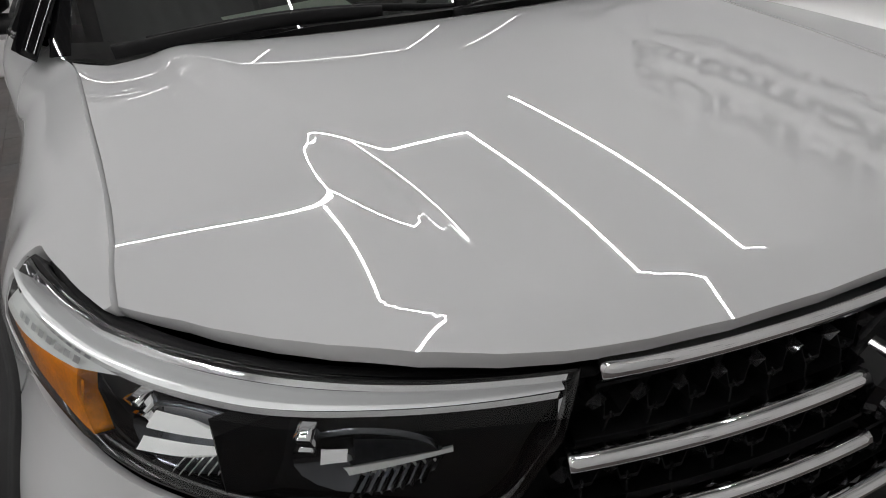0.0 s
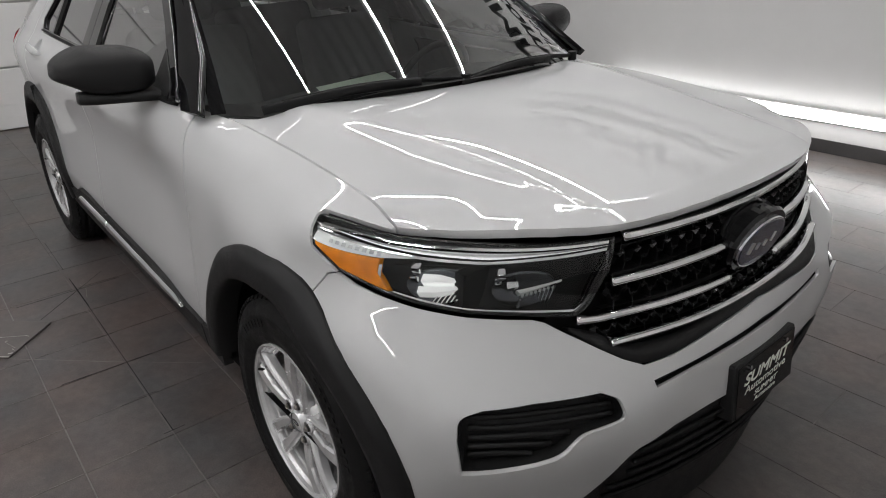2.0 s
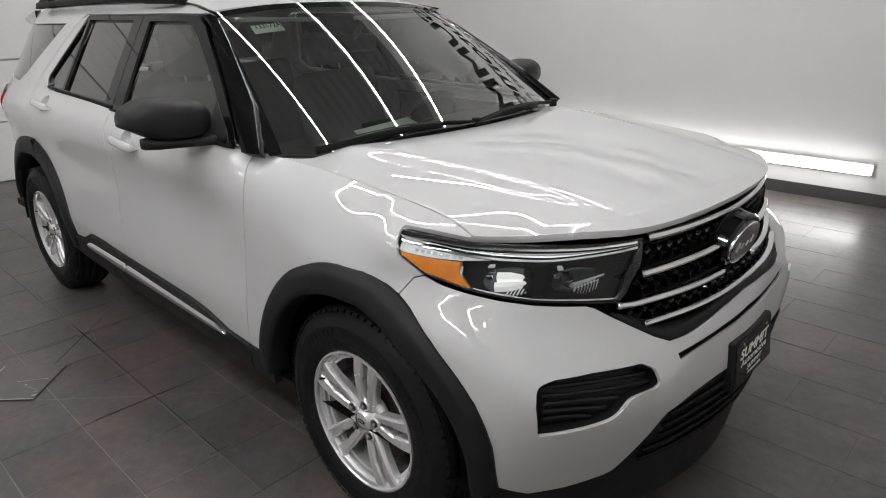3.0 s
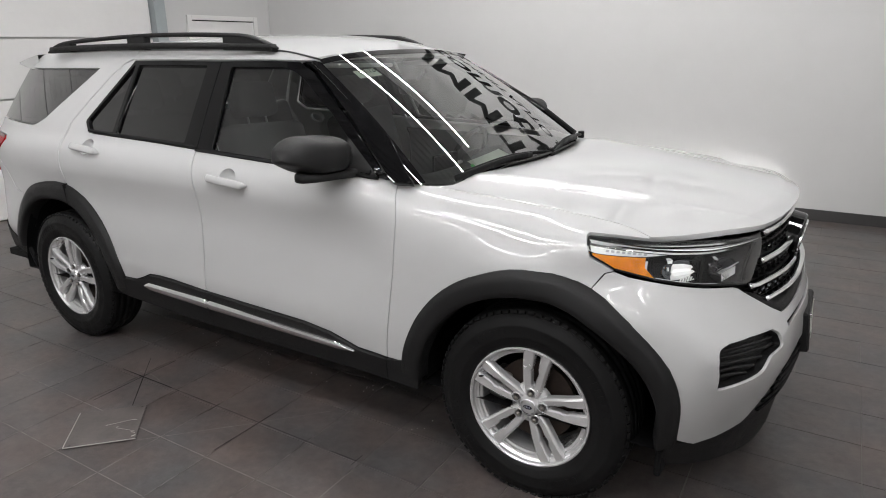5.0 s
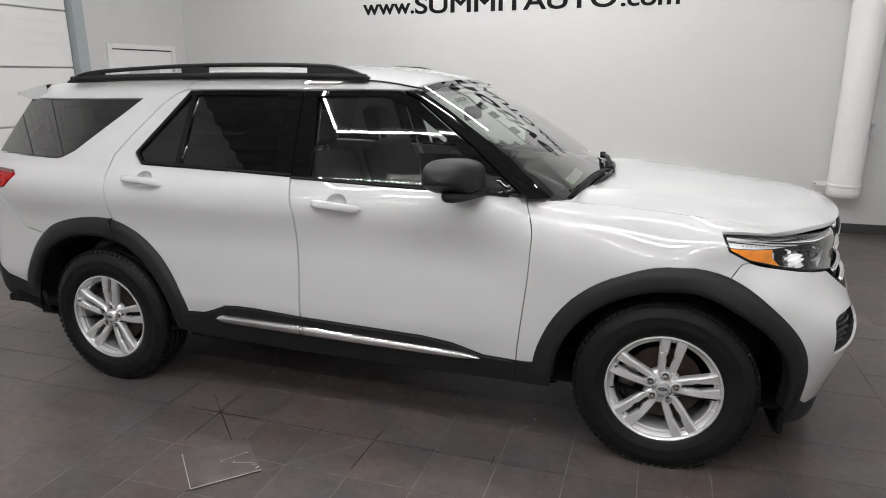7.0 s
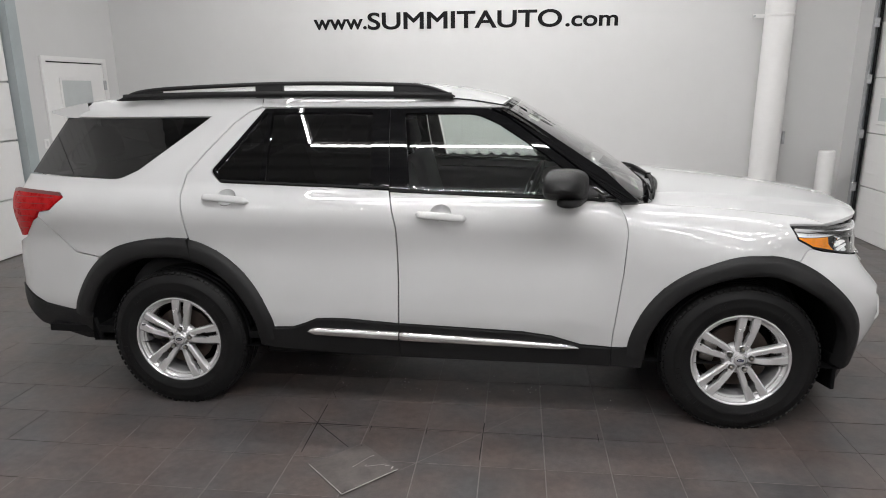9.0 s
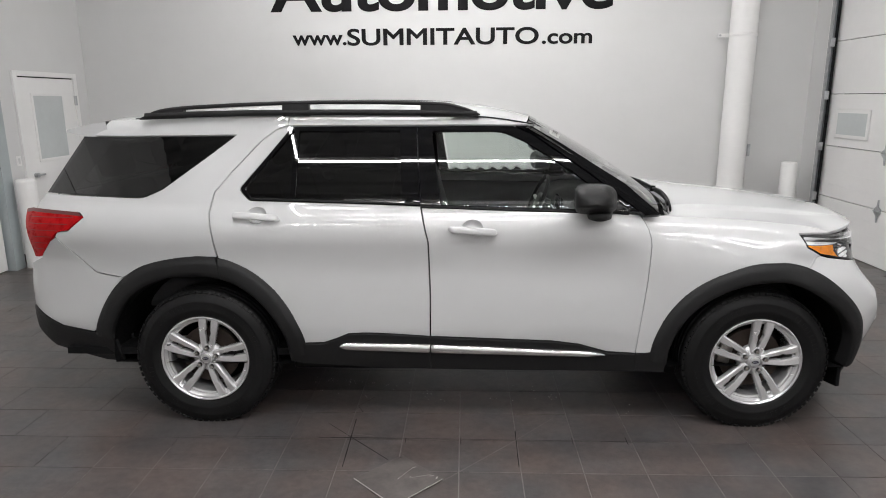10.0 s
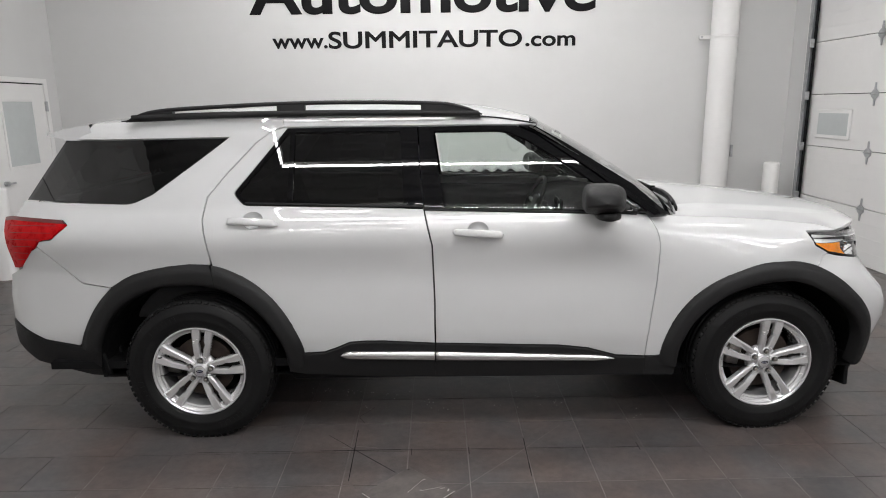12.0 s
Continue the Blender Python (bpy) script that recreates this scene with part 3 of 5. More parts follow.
part("pane", box_bm(XR - .002, XR + .0, 3.075, 3.645, 1.355, 1.60), FROST, win)
track = thing("door_track", "galvanised vertical track of the garage door", "door track")
bm = box_bm(XR - .06, XR - .001, GY1 + .0, GY1 + .012, .0, 3.75)
box_bm(XR - .06, XR - .052, GY1 - .05, GY1 - .001, .0, 3.75, bm=bm)
box_bm(XR - .02, XR - .012, GY1 - .05, GY1 - .001, .0, 3.75, bm=bm)
part("rail", bm, GALV, track)
part("seal", box_bm(XR - .03, XR - .004, GY1 - .085, GY1 - .055, .0, 3.64, .004), DARK, track, "black rubber seal")
for i in range(1, 7):
    z = -.01 + i * .604
    part("roller_bracket", box_bm(XR - .085, XR - .03, GY1 - .09, GY1 - .052, z - .05, z + .05, .006), GALV, track)
slab("trim", XR - .01, XR - .001, GY1 + .015, GY1 + .12, 0, GZ, WALL_DOOR, label="white jamb trim", category="trim")

# the personnel door on the left wall
pd = thing("door_2", "white door with a frosted glass light, closed", "door")
DY0, DY1, DZ = 3.0, 4.06, 2.06
part("frame", box_bm(XL, XL + .03, DY0 - .07, DY0, 0, DZ + .07, .004), WALL_DOOR, pd)
part("frame", box_bm(XL, XL + .03, DY1, DY1 + .07, 0, DZ + .07, .004), WALL_DOOR, pd)
part("frame", box_bm(XL, XL + .03, DY0, DY1, DZ + .012, DZ + .07, .004), WALL_DOOR, pd)
part("gap", box_bm(XL, XL + .008, DY0, DY1, DZ, DZ + .011), DARK, pd)
leaf = part("leaf", box_bm(XL, XL + .016, DY0 + .006, DY1 - .006, .01, DZ - .004), WALL_DOOR, pd)
for b in ((3.20, 3.235, 1.10, 1.89), (3.785, 3.82, 1.10, 1.89), (3.235, 3.785, 1.10, 1.135), (3.235, 3.785, 1.855, 1.89)):
    part("glazing_bead", box_bm(XL + .016, XL + .026, b[0], b[1], b[2], b[3], .003), WALL_DOOR, leaf)
part("pane", box_bm(XL + .0165, XL + .02, 3.235, 3.785, 1.135, 1.855), FROST, leaf, "frosted glass light")
bm = cyl_bm((XL + .016, 3.09, .96), (XL + .06, 3.09, .96), .026, n=16)
box_bm(XL + .05, XL + .066, 3.08, 3.21, .95, .97, .004, bm=bm)
part("handle", bm, GALV, leaf, "brushed steel lever handle")
for z in (.22, 1.02, 1.80):
    part("hinge", box_bm(XL + .017, XL + .04, DY1 - .02, DY1 + .02, z - .06, z + .06, .004), GALV, pd)
sw = thing("light_switch", "small white light switch on the wall", "switch")
part("plate", box_bm(XL, XL + .008, 2.82, 2.90, 1.09, 1.20, .003), WALL_DOOR, sw)
part("rocker", box_bm(XL + .008, XL + .013, 2.845, 2.875, 1.115, 1.175, .002), WALL, sw)
# steel post and the ribbed overhead door beyond it
slab("post", XL, XL + .12, 2.40, 2.55, 0, ZC - .06, material("grey blue steel paint", (.36, .40, .41), .45, vary=.05, vary_size=3), label="grey blue painted steel column", category="column")
od = thing("door_3", "white ribbed overhead door, closed", "garage door")
for i in range(6):
    part("section", box_bm(XL + .004, XL + .04, -2.2, 2.38, .012 + i * .61, .605 + i * .61, .006), WALL_DOOR, od)
    bm = bmesh.new()
    for z in (.12, .24, .36, .48):
        box_bm(XL + .0405, XL + .044, -2.15, 2.35, .012 + i * .61 + z - .003, .012 + i * .61 + z + .003, bm=bm)
    part("rib", bm, WALL_DOOR, od)


# ---- the car ----
suv = thing("suv", "white four door suv with black cladding, parked on the tiles", "car")


def both(ob):
    mirrored(ob, suv)
    return ob


def both_tree(ob, name=None):
    """Mirrors a part and its pieces."""
    o = mirrored(ob, suv)
    for c in list(ob.children):
        mirrored(c, o)
    return o


def sub(name, poly, mat, parent, **kw):
    return panel(name, poly, skin, mat, parent, **kw)


F_OUT = [(.936, .40), (.945, .47), (.999, .618), (1.106, .763), (1.267, .875), (1.487, .945), (1.60, .947), (1.69, .93), (1.79, .887), (1.875, .825), (1.985, .685), (2.045, .555), (2.095, .40)]
F_IN = [(1.03, .38), (1.036, .45), (1.084, .579), (1.216, .733), (1.399, .827), (1.49, .845), (1.58, .848), (1.67, .828), (1.756, .786), (1.83, .735), (1.896, .669), (1.975, .52), (2.01, .37)]
R_OUT = [(-.938, .42), (-.943, .495), (-1.001, .645), (-1.097, .784), (-1.246, .904), (-1.393, .963), (-1.51, .972), (-1.621, .961), (-1.803, .916), (-1.961, .805), (-2.066, .658), (-2.114, .542), (-2.12, .52)]
R_IN = [(-1.03, .40), (-1.043, .498), (-1.121, .651), (-1.253, .781), (-1.372, .84), (-1.50, .862), (-1.629, .857), (-1.813, .79), (-1.92, .70), (-1.98, .60), (-2.007, .539), (-2.01, .52), (-2.01, .50)]


def along(pts, n):
    d = [0.0]
    for a, b in zip(pts, pts[1:]):
        d.append(d[-1] + math.hypot(b[0] - a[0], b[1] - a[1]))
    fx, fy = pchip(d, [p[0] for p in pts]), pchip(d, [p[1] for p in pts])
    return [(fx(d[-1] * i / (n - 1)), fy(d[-1] * i / (n - 1))) for i in range(n)]


def flare(outer, inner, label):
    n = 56
    o, q = along(outer, n), along(inner, n)
    verts, faces, k = [], [], 10
    for a, b in zip(o, q):
        for u, lift in ((0, -.012), (0, .006), (.03, .0105), (.12, .0115), (.16, .019), (.40, .0235), (.75, .026), (.93, .023), (1.0, .012), (1.0, -.05)):
            verts.append(skin(a[0] + (b[0] - a[0]) * u, a[1] + (b[1] - a[1]) * u, lift))
    for i in range(n - 1):
        for j in range(k - 1):
            faces.append((i * k + j, i * k + j + 1, (i + 1) * k + j + 1, (i + 1) * k + j))
    ob = mesh("wheel_arch_trim", verts, faces, PLASTIC, suv, label)
    return ob


both(flare(F_OUT, F_IN, "black plastic wheel arch trim"))
ob = flare(R_OUT, R_IN, "black plastic wheel arch trim")
ob.data.flip_normals()
both(ob)
both(sub("trim_seam", [(-1.3985, .972), (-1.4015, .972), (-1.386, .848), (-1.383, .848)], DARK, suv, out=.0268, depth=.03, gap=0, step=.01, label="dark seam in the arch trim"))

# front door
FD = [(-.2975, 1.235), (-.275, 1.13), (-.257, 1.053), (-.248, .755), (-.249, .532), (.15, .518), (.404, .509), (.555, .49), (.64, .465), (.707, .445), (.862, .437),
      (.867, .515), (.905, .839), (.917, 1.031), (.912, 1.075), (.902, 1.112), (.872, 1.186), (.794, 1.193), (.3, 1.208), (-.199, 1.226)]


def hollow(x0, x1, z0, z1):
    """The loop of the finger hollow behind a handle."""
    return [((x0 + x1) / 2 + .052 * math.cos(a), (z0 + z1) / 2 + .016 + .040 * math.sin(a)) for a in (2 * math.pi * k / 24 for k in range(24))]


fd = sub("front_door", FD, PAINT, suv, depth=.03, holes=[hollow(-.155, .108, 1.122, 1.106)])
fr = sub("window_frame", [(-.2985, 1.229), (-.318, 1.45), (-.328, 1.648), (.0, 1.652), (.20, 1.648), (.30, 1.605), (.60, 1.40), (.872, 1.19), (.794, 1.197), (.3, 1.212), (-.199, 1.23)], GLOSS, fd,
         holes=[[(-.195, 1.243, .01), (-.222, 1.45), (-.246, 1.622, .015), (.14, 1.622, .05), (.26, 1.57), (.50, 1.42), (.775, 1.215, .01), (.3, 1.226)]], out=.002, depth=.02, label="gloss black window frame")
sub("window_pane", [(-.18, 1.235), (-.23, 1.63), (.15, 1.63), (.28, 1.57), (.79, 1.205)], PANE, fd, out=-.012, depth=.004, gap=0, step=.05, label="clear side glass")
sub("belt_moulding", [(-.297, 1.227), (-.298, 1.236), (.3, 1.2185), (.80, 1.2035), (.80, 1.195), (.3, 1.2095)], DARK, fd, out=.009, depth=.012, gap=0)
sub("inner_panel", [(-.29, 1.2), (-.25, .55), (.85, .45), (.89, 1.0), (.86, 1.18)], CLOTH, fd, out=-.07, depth=.01, step=.08)
# rear door
RD = [(-.3025, 1.235), (-.28, 1.13), (-.262, 1.053), (-.253, .755), (-.254, .532), (-.522, .549), (-.62, .55), (-.70, .545), (-.77, .515), (-.837, .491), (-.943, .487), (-1.001, .645), (-1.097, .784), (-1.246, .904),
      (-1.393, .963), (-1.41, 1.088), (-1.431, 1.20), (-1.428, 1.25), (-1.418, 1.31), (-1.329, 1.424), (-1.192, 1.576), (-1.109, 1.636), (-1.04, 1.655), (-1.03, 1.65),
      (-1.29, 1.325, .02), (-1.228, 1.265, .02), (-.998, 1.258), (-.6, 1.247)]
rd = sub("rear_door", RD, PAINT, suv, depth=.03, holes=[hollow(-1.308, -1.046, 1.184, 1.168)])
sub("window_frame", [(-.3015, 1.24), (-.32, 1.45), (-.331, 1.648), (-.7, 1.652), (-1.03, 1.65), (-1.286, 1.326, .02), (-1.228, 1.27, .02), (-.998, 1.262), (-.6, 1.251)], GLOSS, rd,
    holes=[[(-.405, 1.262, .01), (-.425, 1.627, .01), (-.985, 1.627, .01), (-.978, 1.277, .01)], [(-1.008, 1.28, .01), (-1.012, 1.625, .008), (-1.022, 1.625, .008), (-1.262, 1.328, .015), (-1.218, 1.285, .015)]], out=.002, depth=.02, label="gloss black window frame")
sub("window_pane", [(-.395, 1.255), (-.415, 1.634), (-.99, 1.634), (-.985, 1.27)], PRIVACY, rd, out=-.012, depth=.004, gap=0, step=.05, label="dark privacy glass")
sub("quarter_pane", [(-1.0, 1.272), (-1.005, 1.632), (-1.03, 1.632), (-1.27, 1.33), (-1.215, 1.278)], PRIVACY, rd, out=-.010, depth=.004, gap=0, step=.05, label="dark privacy glass")
sub("belt_moulding", [(-.303, 1.24), (-.303, 1.249), (-.998, 1.272), (-1.222, 1.279), (-1.222, 1.270), (-.998, 1.263)], DARK, rd, out=.009, depth=.012, gap=0)
# fender, quarter
sub_f = sub("fender", [(.873, 1.188), (.9035, 1.112), (.9135, 1.075), (.9185, 1.031), (.9065, .839), (.8685, .515), (.8635, .437), (.94, .437), (.999, .618), (1.106, .763), (1.267, .875), (1.487, .945), (1.60, .947), (1.69, .93), (1.735, .914),
                     (1.772, .967), (1.80, .977), (1.72, 1.02), (1.689, 1.09, .012), (1.783, 1.09), (1.885, 1.085)] + [(x, GAP_Z(x)) for x in (1.888, 1.87, 1.85, 1.82, 1.78, 1.74, 1.7, 1.6, 1.5, 1.4, 1.25, 1.1, .96)], PAINT, suv, step=.026, depth=.025)
both(sub_f)
QP = [(-1.05, 1.665), (-1.115, 1.636), (-1.197, 1.576), (-1.334, 1.424), (-1.423, 1.31), (-1.434, 1.25), (-1.436, 1.20), (-1.415, 1.088), (-1.40, .968), (-1.51, .972), (-1.621, .961), (-1.803, .916), (-1.925, .848),
      (-2.077, .872), (-2.097, .884), (-2.314, 1.066), (-2.297, 1.092), (-2.225, 1.10), (-2.13, 1.176), (-2.165, 1.200), (-2.48, 1.216), (-2.43, 1.298), (-2.245, 1.290), (-1.80, 1.277, .04),
      (-1.70, 1.325), (-1.335, 1.610), (-2.0, 1.605), (-2.16, 1.607), (-2.08, 1.688), (-1.6, 1.703), (-1.06, 1.703)]
q = sub("quarter_panel", QP, PAINT, suv, depth=.025)
sub("quarter_window", [(-2.42, 1.302), (-2.245, 1.294), (-1.80, 1.281, .04), (-1.70, 1.329), (-1.345, 1.606), (-2.0, 1.601), (-2.235, 1.606)], PRIVACY, q, out=-.004, depth=.004, step=.05, label="dark privacy glass")
sub("window_backing", [(-2.40, 1.305), (-2.25, 1.30), (-2.02, 1.595), (-2.22, 1.60)], GLOSS, q, out=-.007, depth=.003, step=.05, label="gloss black pillar cover")
both_tree(q)
both(sub("roof_rail_panel", [(-1.05, 1.657), (-1.055, 1.703), (-.2, 1.703), (.1, 1.688), (.31, 1.656), (.20, 1.6535), (0, 1.657), (-.33, 1.657), (-.7, 1.657)], PAINT, suv, depth=.02))
def pillar(x, z):
    return x, -(.908 - .45 * (z - 1.235) - .10 * (z - 1.235) ** 2) + .045 * ease(-.10, .12, (x - .62) * .55 + (z - 1.42) * .83) * 1.0, z


both(panel("a_pillar", [(.215, 1.649), (.30, 1.649), (.46, 1.56), (.80, 1.345), (.97, 1.19), (.882, 1.186), (.607, 1.402), (.308, 1.606)], pillar, GLOSS, suv, step=.02, out=.003, depth=.03, label="gloss black pillar"))
# rear bumper and its black lower part
RB = [(-1.93, .846), (-2.077, .866), (-2.097, .878), (-2.314, 1.06), (-2.40, 1.02), (-2.448, .942), (-2.57, .90), (-2.62, .77), (-2.60, .655), (-2.52, .63), (-2.34, .558), (-2.134, .532), (-2.12, .545), (-2.066, .658), (-1.961, .805)]
both(sub("rear_bumper", RB, PAINT, suv))
both(sub("rear_bumper_lower", [(-2.60, .65), (-2.52, .625), (-2.34, .553), (-2.134, .527), (-2.01, .525), (-1.98, .36), (-2.09, .362), (-2.42, .43), (-2.57, .52)], PLASTIC, suv, out=.006, label="black plastic lower bumper"))
tail = sub("tail_light", [(-2.565, 1.205), (-2.49, 1.214), (-2.169, 1.197, .02), (-2.132, 1.176, .02), (-2.222, 1.102, .01), (-2.297, 1.093, .02), (-2.448, .945, .02), (-2.50, .945)], RED, suv, out=.006, label="red tail lamp")
bm = bmesh.new()
for i in range(6):
    za = 1.17 - i * .035
    xa, xb = -2.50 + i * .008, (-2.19, -2.22, -2.29, -2.34, -2.37, -2.40)[i]
    vs = []
    for k in range(9):
        s = xa + (xb - xa) * k / 8
        vs.append([bm.verts.new(skin(s, za + dz, .0068)) for dz in (-.0015, .0015)])
    for k in range(8):
        bm.faces.new((vs[k][0], vs[k + 1][0], vs[k + 1][1], vs[k][1]))
sub("lamp_cap", [(-2.555, 1.207), (-2.49, 1.2155), (-2.169, 1.1985), (-2.138, 1.178), (-2.19, 1.182), (-2.49, 1.197), (-2.545, 1.190)], RED_DARK, tail, out=.008, depth=.004, gap=0, step=.04, label="dark upper lamp edge")
tagged(part("lamp_bar", bm, RED_DARK, tail, "thin dark lamp bars"), kind="stuff")
both_tree(tail)

# sill cladding in three lengths, with bright strips
CL = [(-1.035, .50), (-.943, .482), (-.837, .486), (-.77, .51), (-.70, .541), (-.62, .546), (-.522, .545), (-.2515, .528), (-.2515, .335), (-.6, .345), (-.954, .365), (-1.03, .38)]
sub("cladding", CL, PLASTIC, rd, out=.012, depth=.03, gap=.0015, label="black plastic sill cladding")
sub("cladding", [(-.2515, .528), (.15, .514), (.404, .505), (.555, .486), (.64, .461), (.707, .441), (.862, .433), (.862, .33), (.3, .33), (-.2515, .335)], PLASTIC, fd, out=.012, depth=.03, gap=.0015, label="black plastic sill cladding")
both(sub("cladding_end", [(.862, .433), (.945, .445), (1.03, .41), (1.02, .33), (.862, .33)], PLASTIC, suv, out=.010, depth=.03, gap=.0015, label="black plastic sill cladding"))


def bright_strip(x0, x1, z0, z1, h0, h1, door):
    pts = [skin(x0 + (x1 - x0) * k / 40, z0 + (z1 - z0) * k / 40, .012) for k in range(41)]

    def sec(u):
        h = (h0 + (h1 - h0) * u) * (min(1.0, (u / .08)) ** .5 if h0 < h1 else min(1.0, ((1 - u) / .10 + .02)) ** .6) + .001
        return [(-.004, -h), (.008, -h * .9), (.014, -h * .35), (.0155, h * .1), (.012, h * .75), (.004, h), (-.004, h)][::-1]
    v, fcs = sweep(pts, sec)
    mesh("bright_strip", v, fcs, CHROME, door, "chrome sill strip")


bright_strip(-.752, -.255, .476, .464, .021, .025, rd)
bright_strip(-.248, .695, .463, .434, .025, .016, fd)



# handles
def handle(x0, x1, z0, z1, door):
    n, k = 22, 12
    verts, faces = [], []
    for i in range(n + 1):
        u = i / n
        x, z = x0 + (x1 - x0) * u, z0 + (z1 - z0) * u
        e = max(0.0, 1 - (abs(2 * u - 1)) ** 8)
        h, d = .019 * e ** .5 + .001, .012 * e ** .5 + .001
        base = np.array(skin(x, z, .026 * (e ** .25) + .004 - .006 * (2 * u - 1) ** 2))
        nn = np.array(skin(x, z, 1.0)) - np.array(skin(x, z))
        up = np.array(skin(x, z + .01)) - np.array(skin(x, z))
        up = up / np.linalg.norm(up)
        for a, b in ring(d, h, k, 2.6):
            verts.append(base + nn * a + up * b)
    for i in range(n):
        for j in range(k):
            faces.append((i * k + j, i * k + (j + 1) % k, (i + 1) * k + (j + 1) % k, (i + 1) * k + j))
    faces += [tuple(range(k))[::-1], tuple(range(n * k, n * k + k))]
    mesh("door_handle", verts, [f[::-1] for f in faces], PAINT, door, "white body colour handle")
    # the hollow behind it
    xm, zm = (x0 + x1) / 2, (z0 + z1) / 2
    verts, faces = [], []
    for i in range(7):
        for j in range(24):
            a = 2 * math.pi * j / 24
            r = i / 6
            verts.append(skin(xm + .052 * r * math.cos(a), zm + .016 + .040 * r * math.sin(a), -.0015 - .030 * (1 - r ** 4)))
    for i in range(6):
        for j in range(24):
            faces.append((i * 24 + j, (i + 1) * 24 + j, (i + 1) * 24 + (j + 1) % 24, i * 24 + (j + 1) % 24))
    mesh("handle_cup", verts, faces, PAINT, door, "white hollow behind the handle")


handle(-.155, .108, 1.122, 1.106, fd)
handle(-1.308, -1.046, 1.184, 1.168, rd)
both_tree(fd)
both_tree(rd)

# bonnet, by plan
HOOD = [fit_to_view(x, EDGE_Y(x), GAP_Z(x))[:2] for x in (.99, 1.1, 1.25, 1.4, 1.55, 1.7, 1.78, 1.84, 1.885)]
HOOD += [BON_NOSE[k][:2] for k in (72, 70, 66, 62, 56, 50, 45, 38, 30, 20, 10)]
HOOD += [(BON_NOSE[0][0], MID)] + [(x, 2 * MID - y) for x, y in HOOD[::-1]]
HOOD += [(1.06, MID + .77), (1.13, MID + .45), (1.155, MID), (1.13, MID - .45), (1.06, MID - .77)]
panel("bonnet", HOOD, lambda x, y: (x, y, bonnet_z(x, y)), PAINT, suv, "white bonnet with two raised creases", step=.0088, depth=.022)

# roof
ROOF_MID = smooth([-2.15, -1.5, -.8, -.3, 0, .2, .335], [1.708, 1.757, 1.782, 1.782, 1.765, 1.734, 1.700])
ROOF_EDGE = smooth([-2.15, -1.6, -.2, .1, .31, .40], [1.686, 1.703, 1.703, 1.688, 1.656, 1.642])


def roof(x, k):
    xx = x - .065 * k * k * ease(-.4, .335, x)
    ze = ROOF_EDGE(xx)
    w = side_w(min(xx, .7), ze) + CY
    z = ROOF_MID(xx) - (ROOF_MID(xx) - ze) * abs(k) ** 2.6
    return xx, CY + w * k, z


panel("roof", [(-2.1, -.998), (.335, -.998), (.335, -.5), (.335, 0), (.335, .5), (.335, .998), (-2.1, .998), (-2.1, 0)], roof, PAINT, suv, "white roof panel", step=.06, depth=.01, gap=.001)
# rails
RZ = pchip([-1.87, -1.76, -1.55, -.8, -.2, -.06, .02], [1.700, 1.742, 1.762, 1.783, 1.770, 1.742, 1.712])
pts = [(x, -.69 + .012 * ease(-.3, .02, x), RZ(x)) for x in np.linspace(-1.87, .02, 50)]


def rail_section(u):
    k = min(1.0, 12 * u, 12 * (1 - u)) ** .5
    return [(a, b - .004) for a, b in ring(.020, .011 * (.4 + .6 * k), 12, 3)]


v, fcs = sweep(pts, rail_section)
rail = mesh("roof_rail", v, fcs, PLASTIC, suv, "black roof rail")
low = [(x, -.69 + .012 * ease(-.3, .02, x), ROOF_EDGE(x) + .016) for x in np.linspace(-1.84, .0, 40)]
v, fcs = sweep(low, ring(.024, .016, 8, 4))
mesh("rail_base", v, fcs, PLASTIC, rail)
for x0, x1 in ((-1.87, -1.63), (-1.08, -.93), (-.31, .01)):
    xs = np.linspace(x0, x1, 14)
    verts, faces = [], []
    for x in xs:
        y = -.69 + .012 * ease(-.3, .02, x)
        for yy, z in ((y - .018, ROOF_EDGE(x) - .004), (y - .018, RZ(x)), (y + .018, RZ(x)), (y + .018, ROOF_EDGE(x) - .004)):
            verts.append((x, yy, z))
    for i in range(len(xs) - 1):
        for j in range(3):
            faces.append((4 * i + j, 4 * i + 4 + j, 4 * i + 5 + j, 4 * i + 1 + j))
    faces += [(0, 1, 2, 3), tuple(4 * len(xs) - 4 + k for k in (3, 2, 1, 0))]
    mesh("rail_foot", verts, faces, PLASTIC, rail, smooth=False)
both_tree(rail)
pts = [(x, -side_w(min(x, .7), ROOF_EDGE(x)) + .004, ROOF_EDGE(x) + .003) for x in np.linspace(-1.93, .31, 50)]
v, fcs = sweep(pts, lambda u: ring(.010 * min(1.0, .2 + u * 12), .004, 8))
both(mesh("roof_moulding", v, fcs, PLASTIC, suv, "black roof ditch moulding"))
# spoiler and rear end
n = 24
verts, faces = [], []
for i in range(n + 1):
    k = -1 + 2 * i / n
    y = CY + .585 * k
    e = .06 * k ** 4
    prof = [(-2.085 - .01 * k * k, 1.700 - .016 * abs(k) ** 2.6), (-2.25 + e * .6, 1.684 - .02 * k * k), (-2.385 + e, 1.652 - .012 * k * k), (-2.388 + e, 1.640 - .012 * k * k), (-2.30 + e, 1.618 - .01 * k * k), (-2.15, 1.600), (-2.085, 1.63)]
    verts += [(x, y, z) for x, z in prof]
for i in range(n):
    for j in range(6):
        faces.append((i * 7 + j, i * 7 + j + 1, (i + 1) * 7 + j + 1, (i + 1) * 7 + j))
faces += [tuple(range(7))[::-1], tuple(range(n * 7, n * 7 + 7))]
mesh("spoiler", verts, faces, PAINT, suv, "white tailgate spoiler", smooth=False)
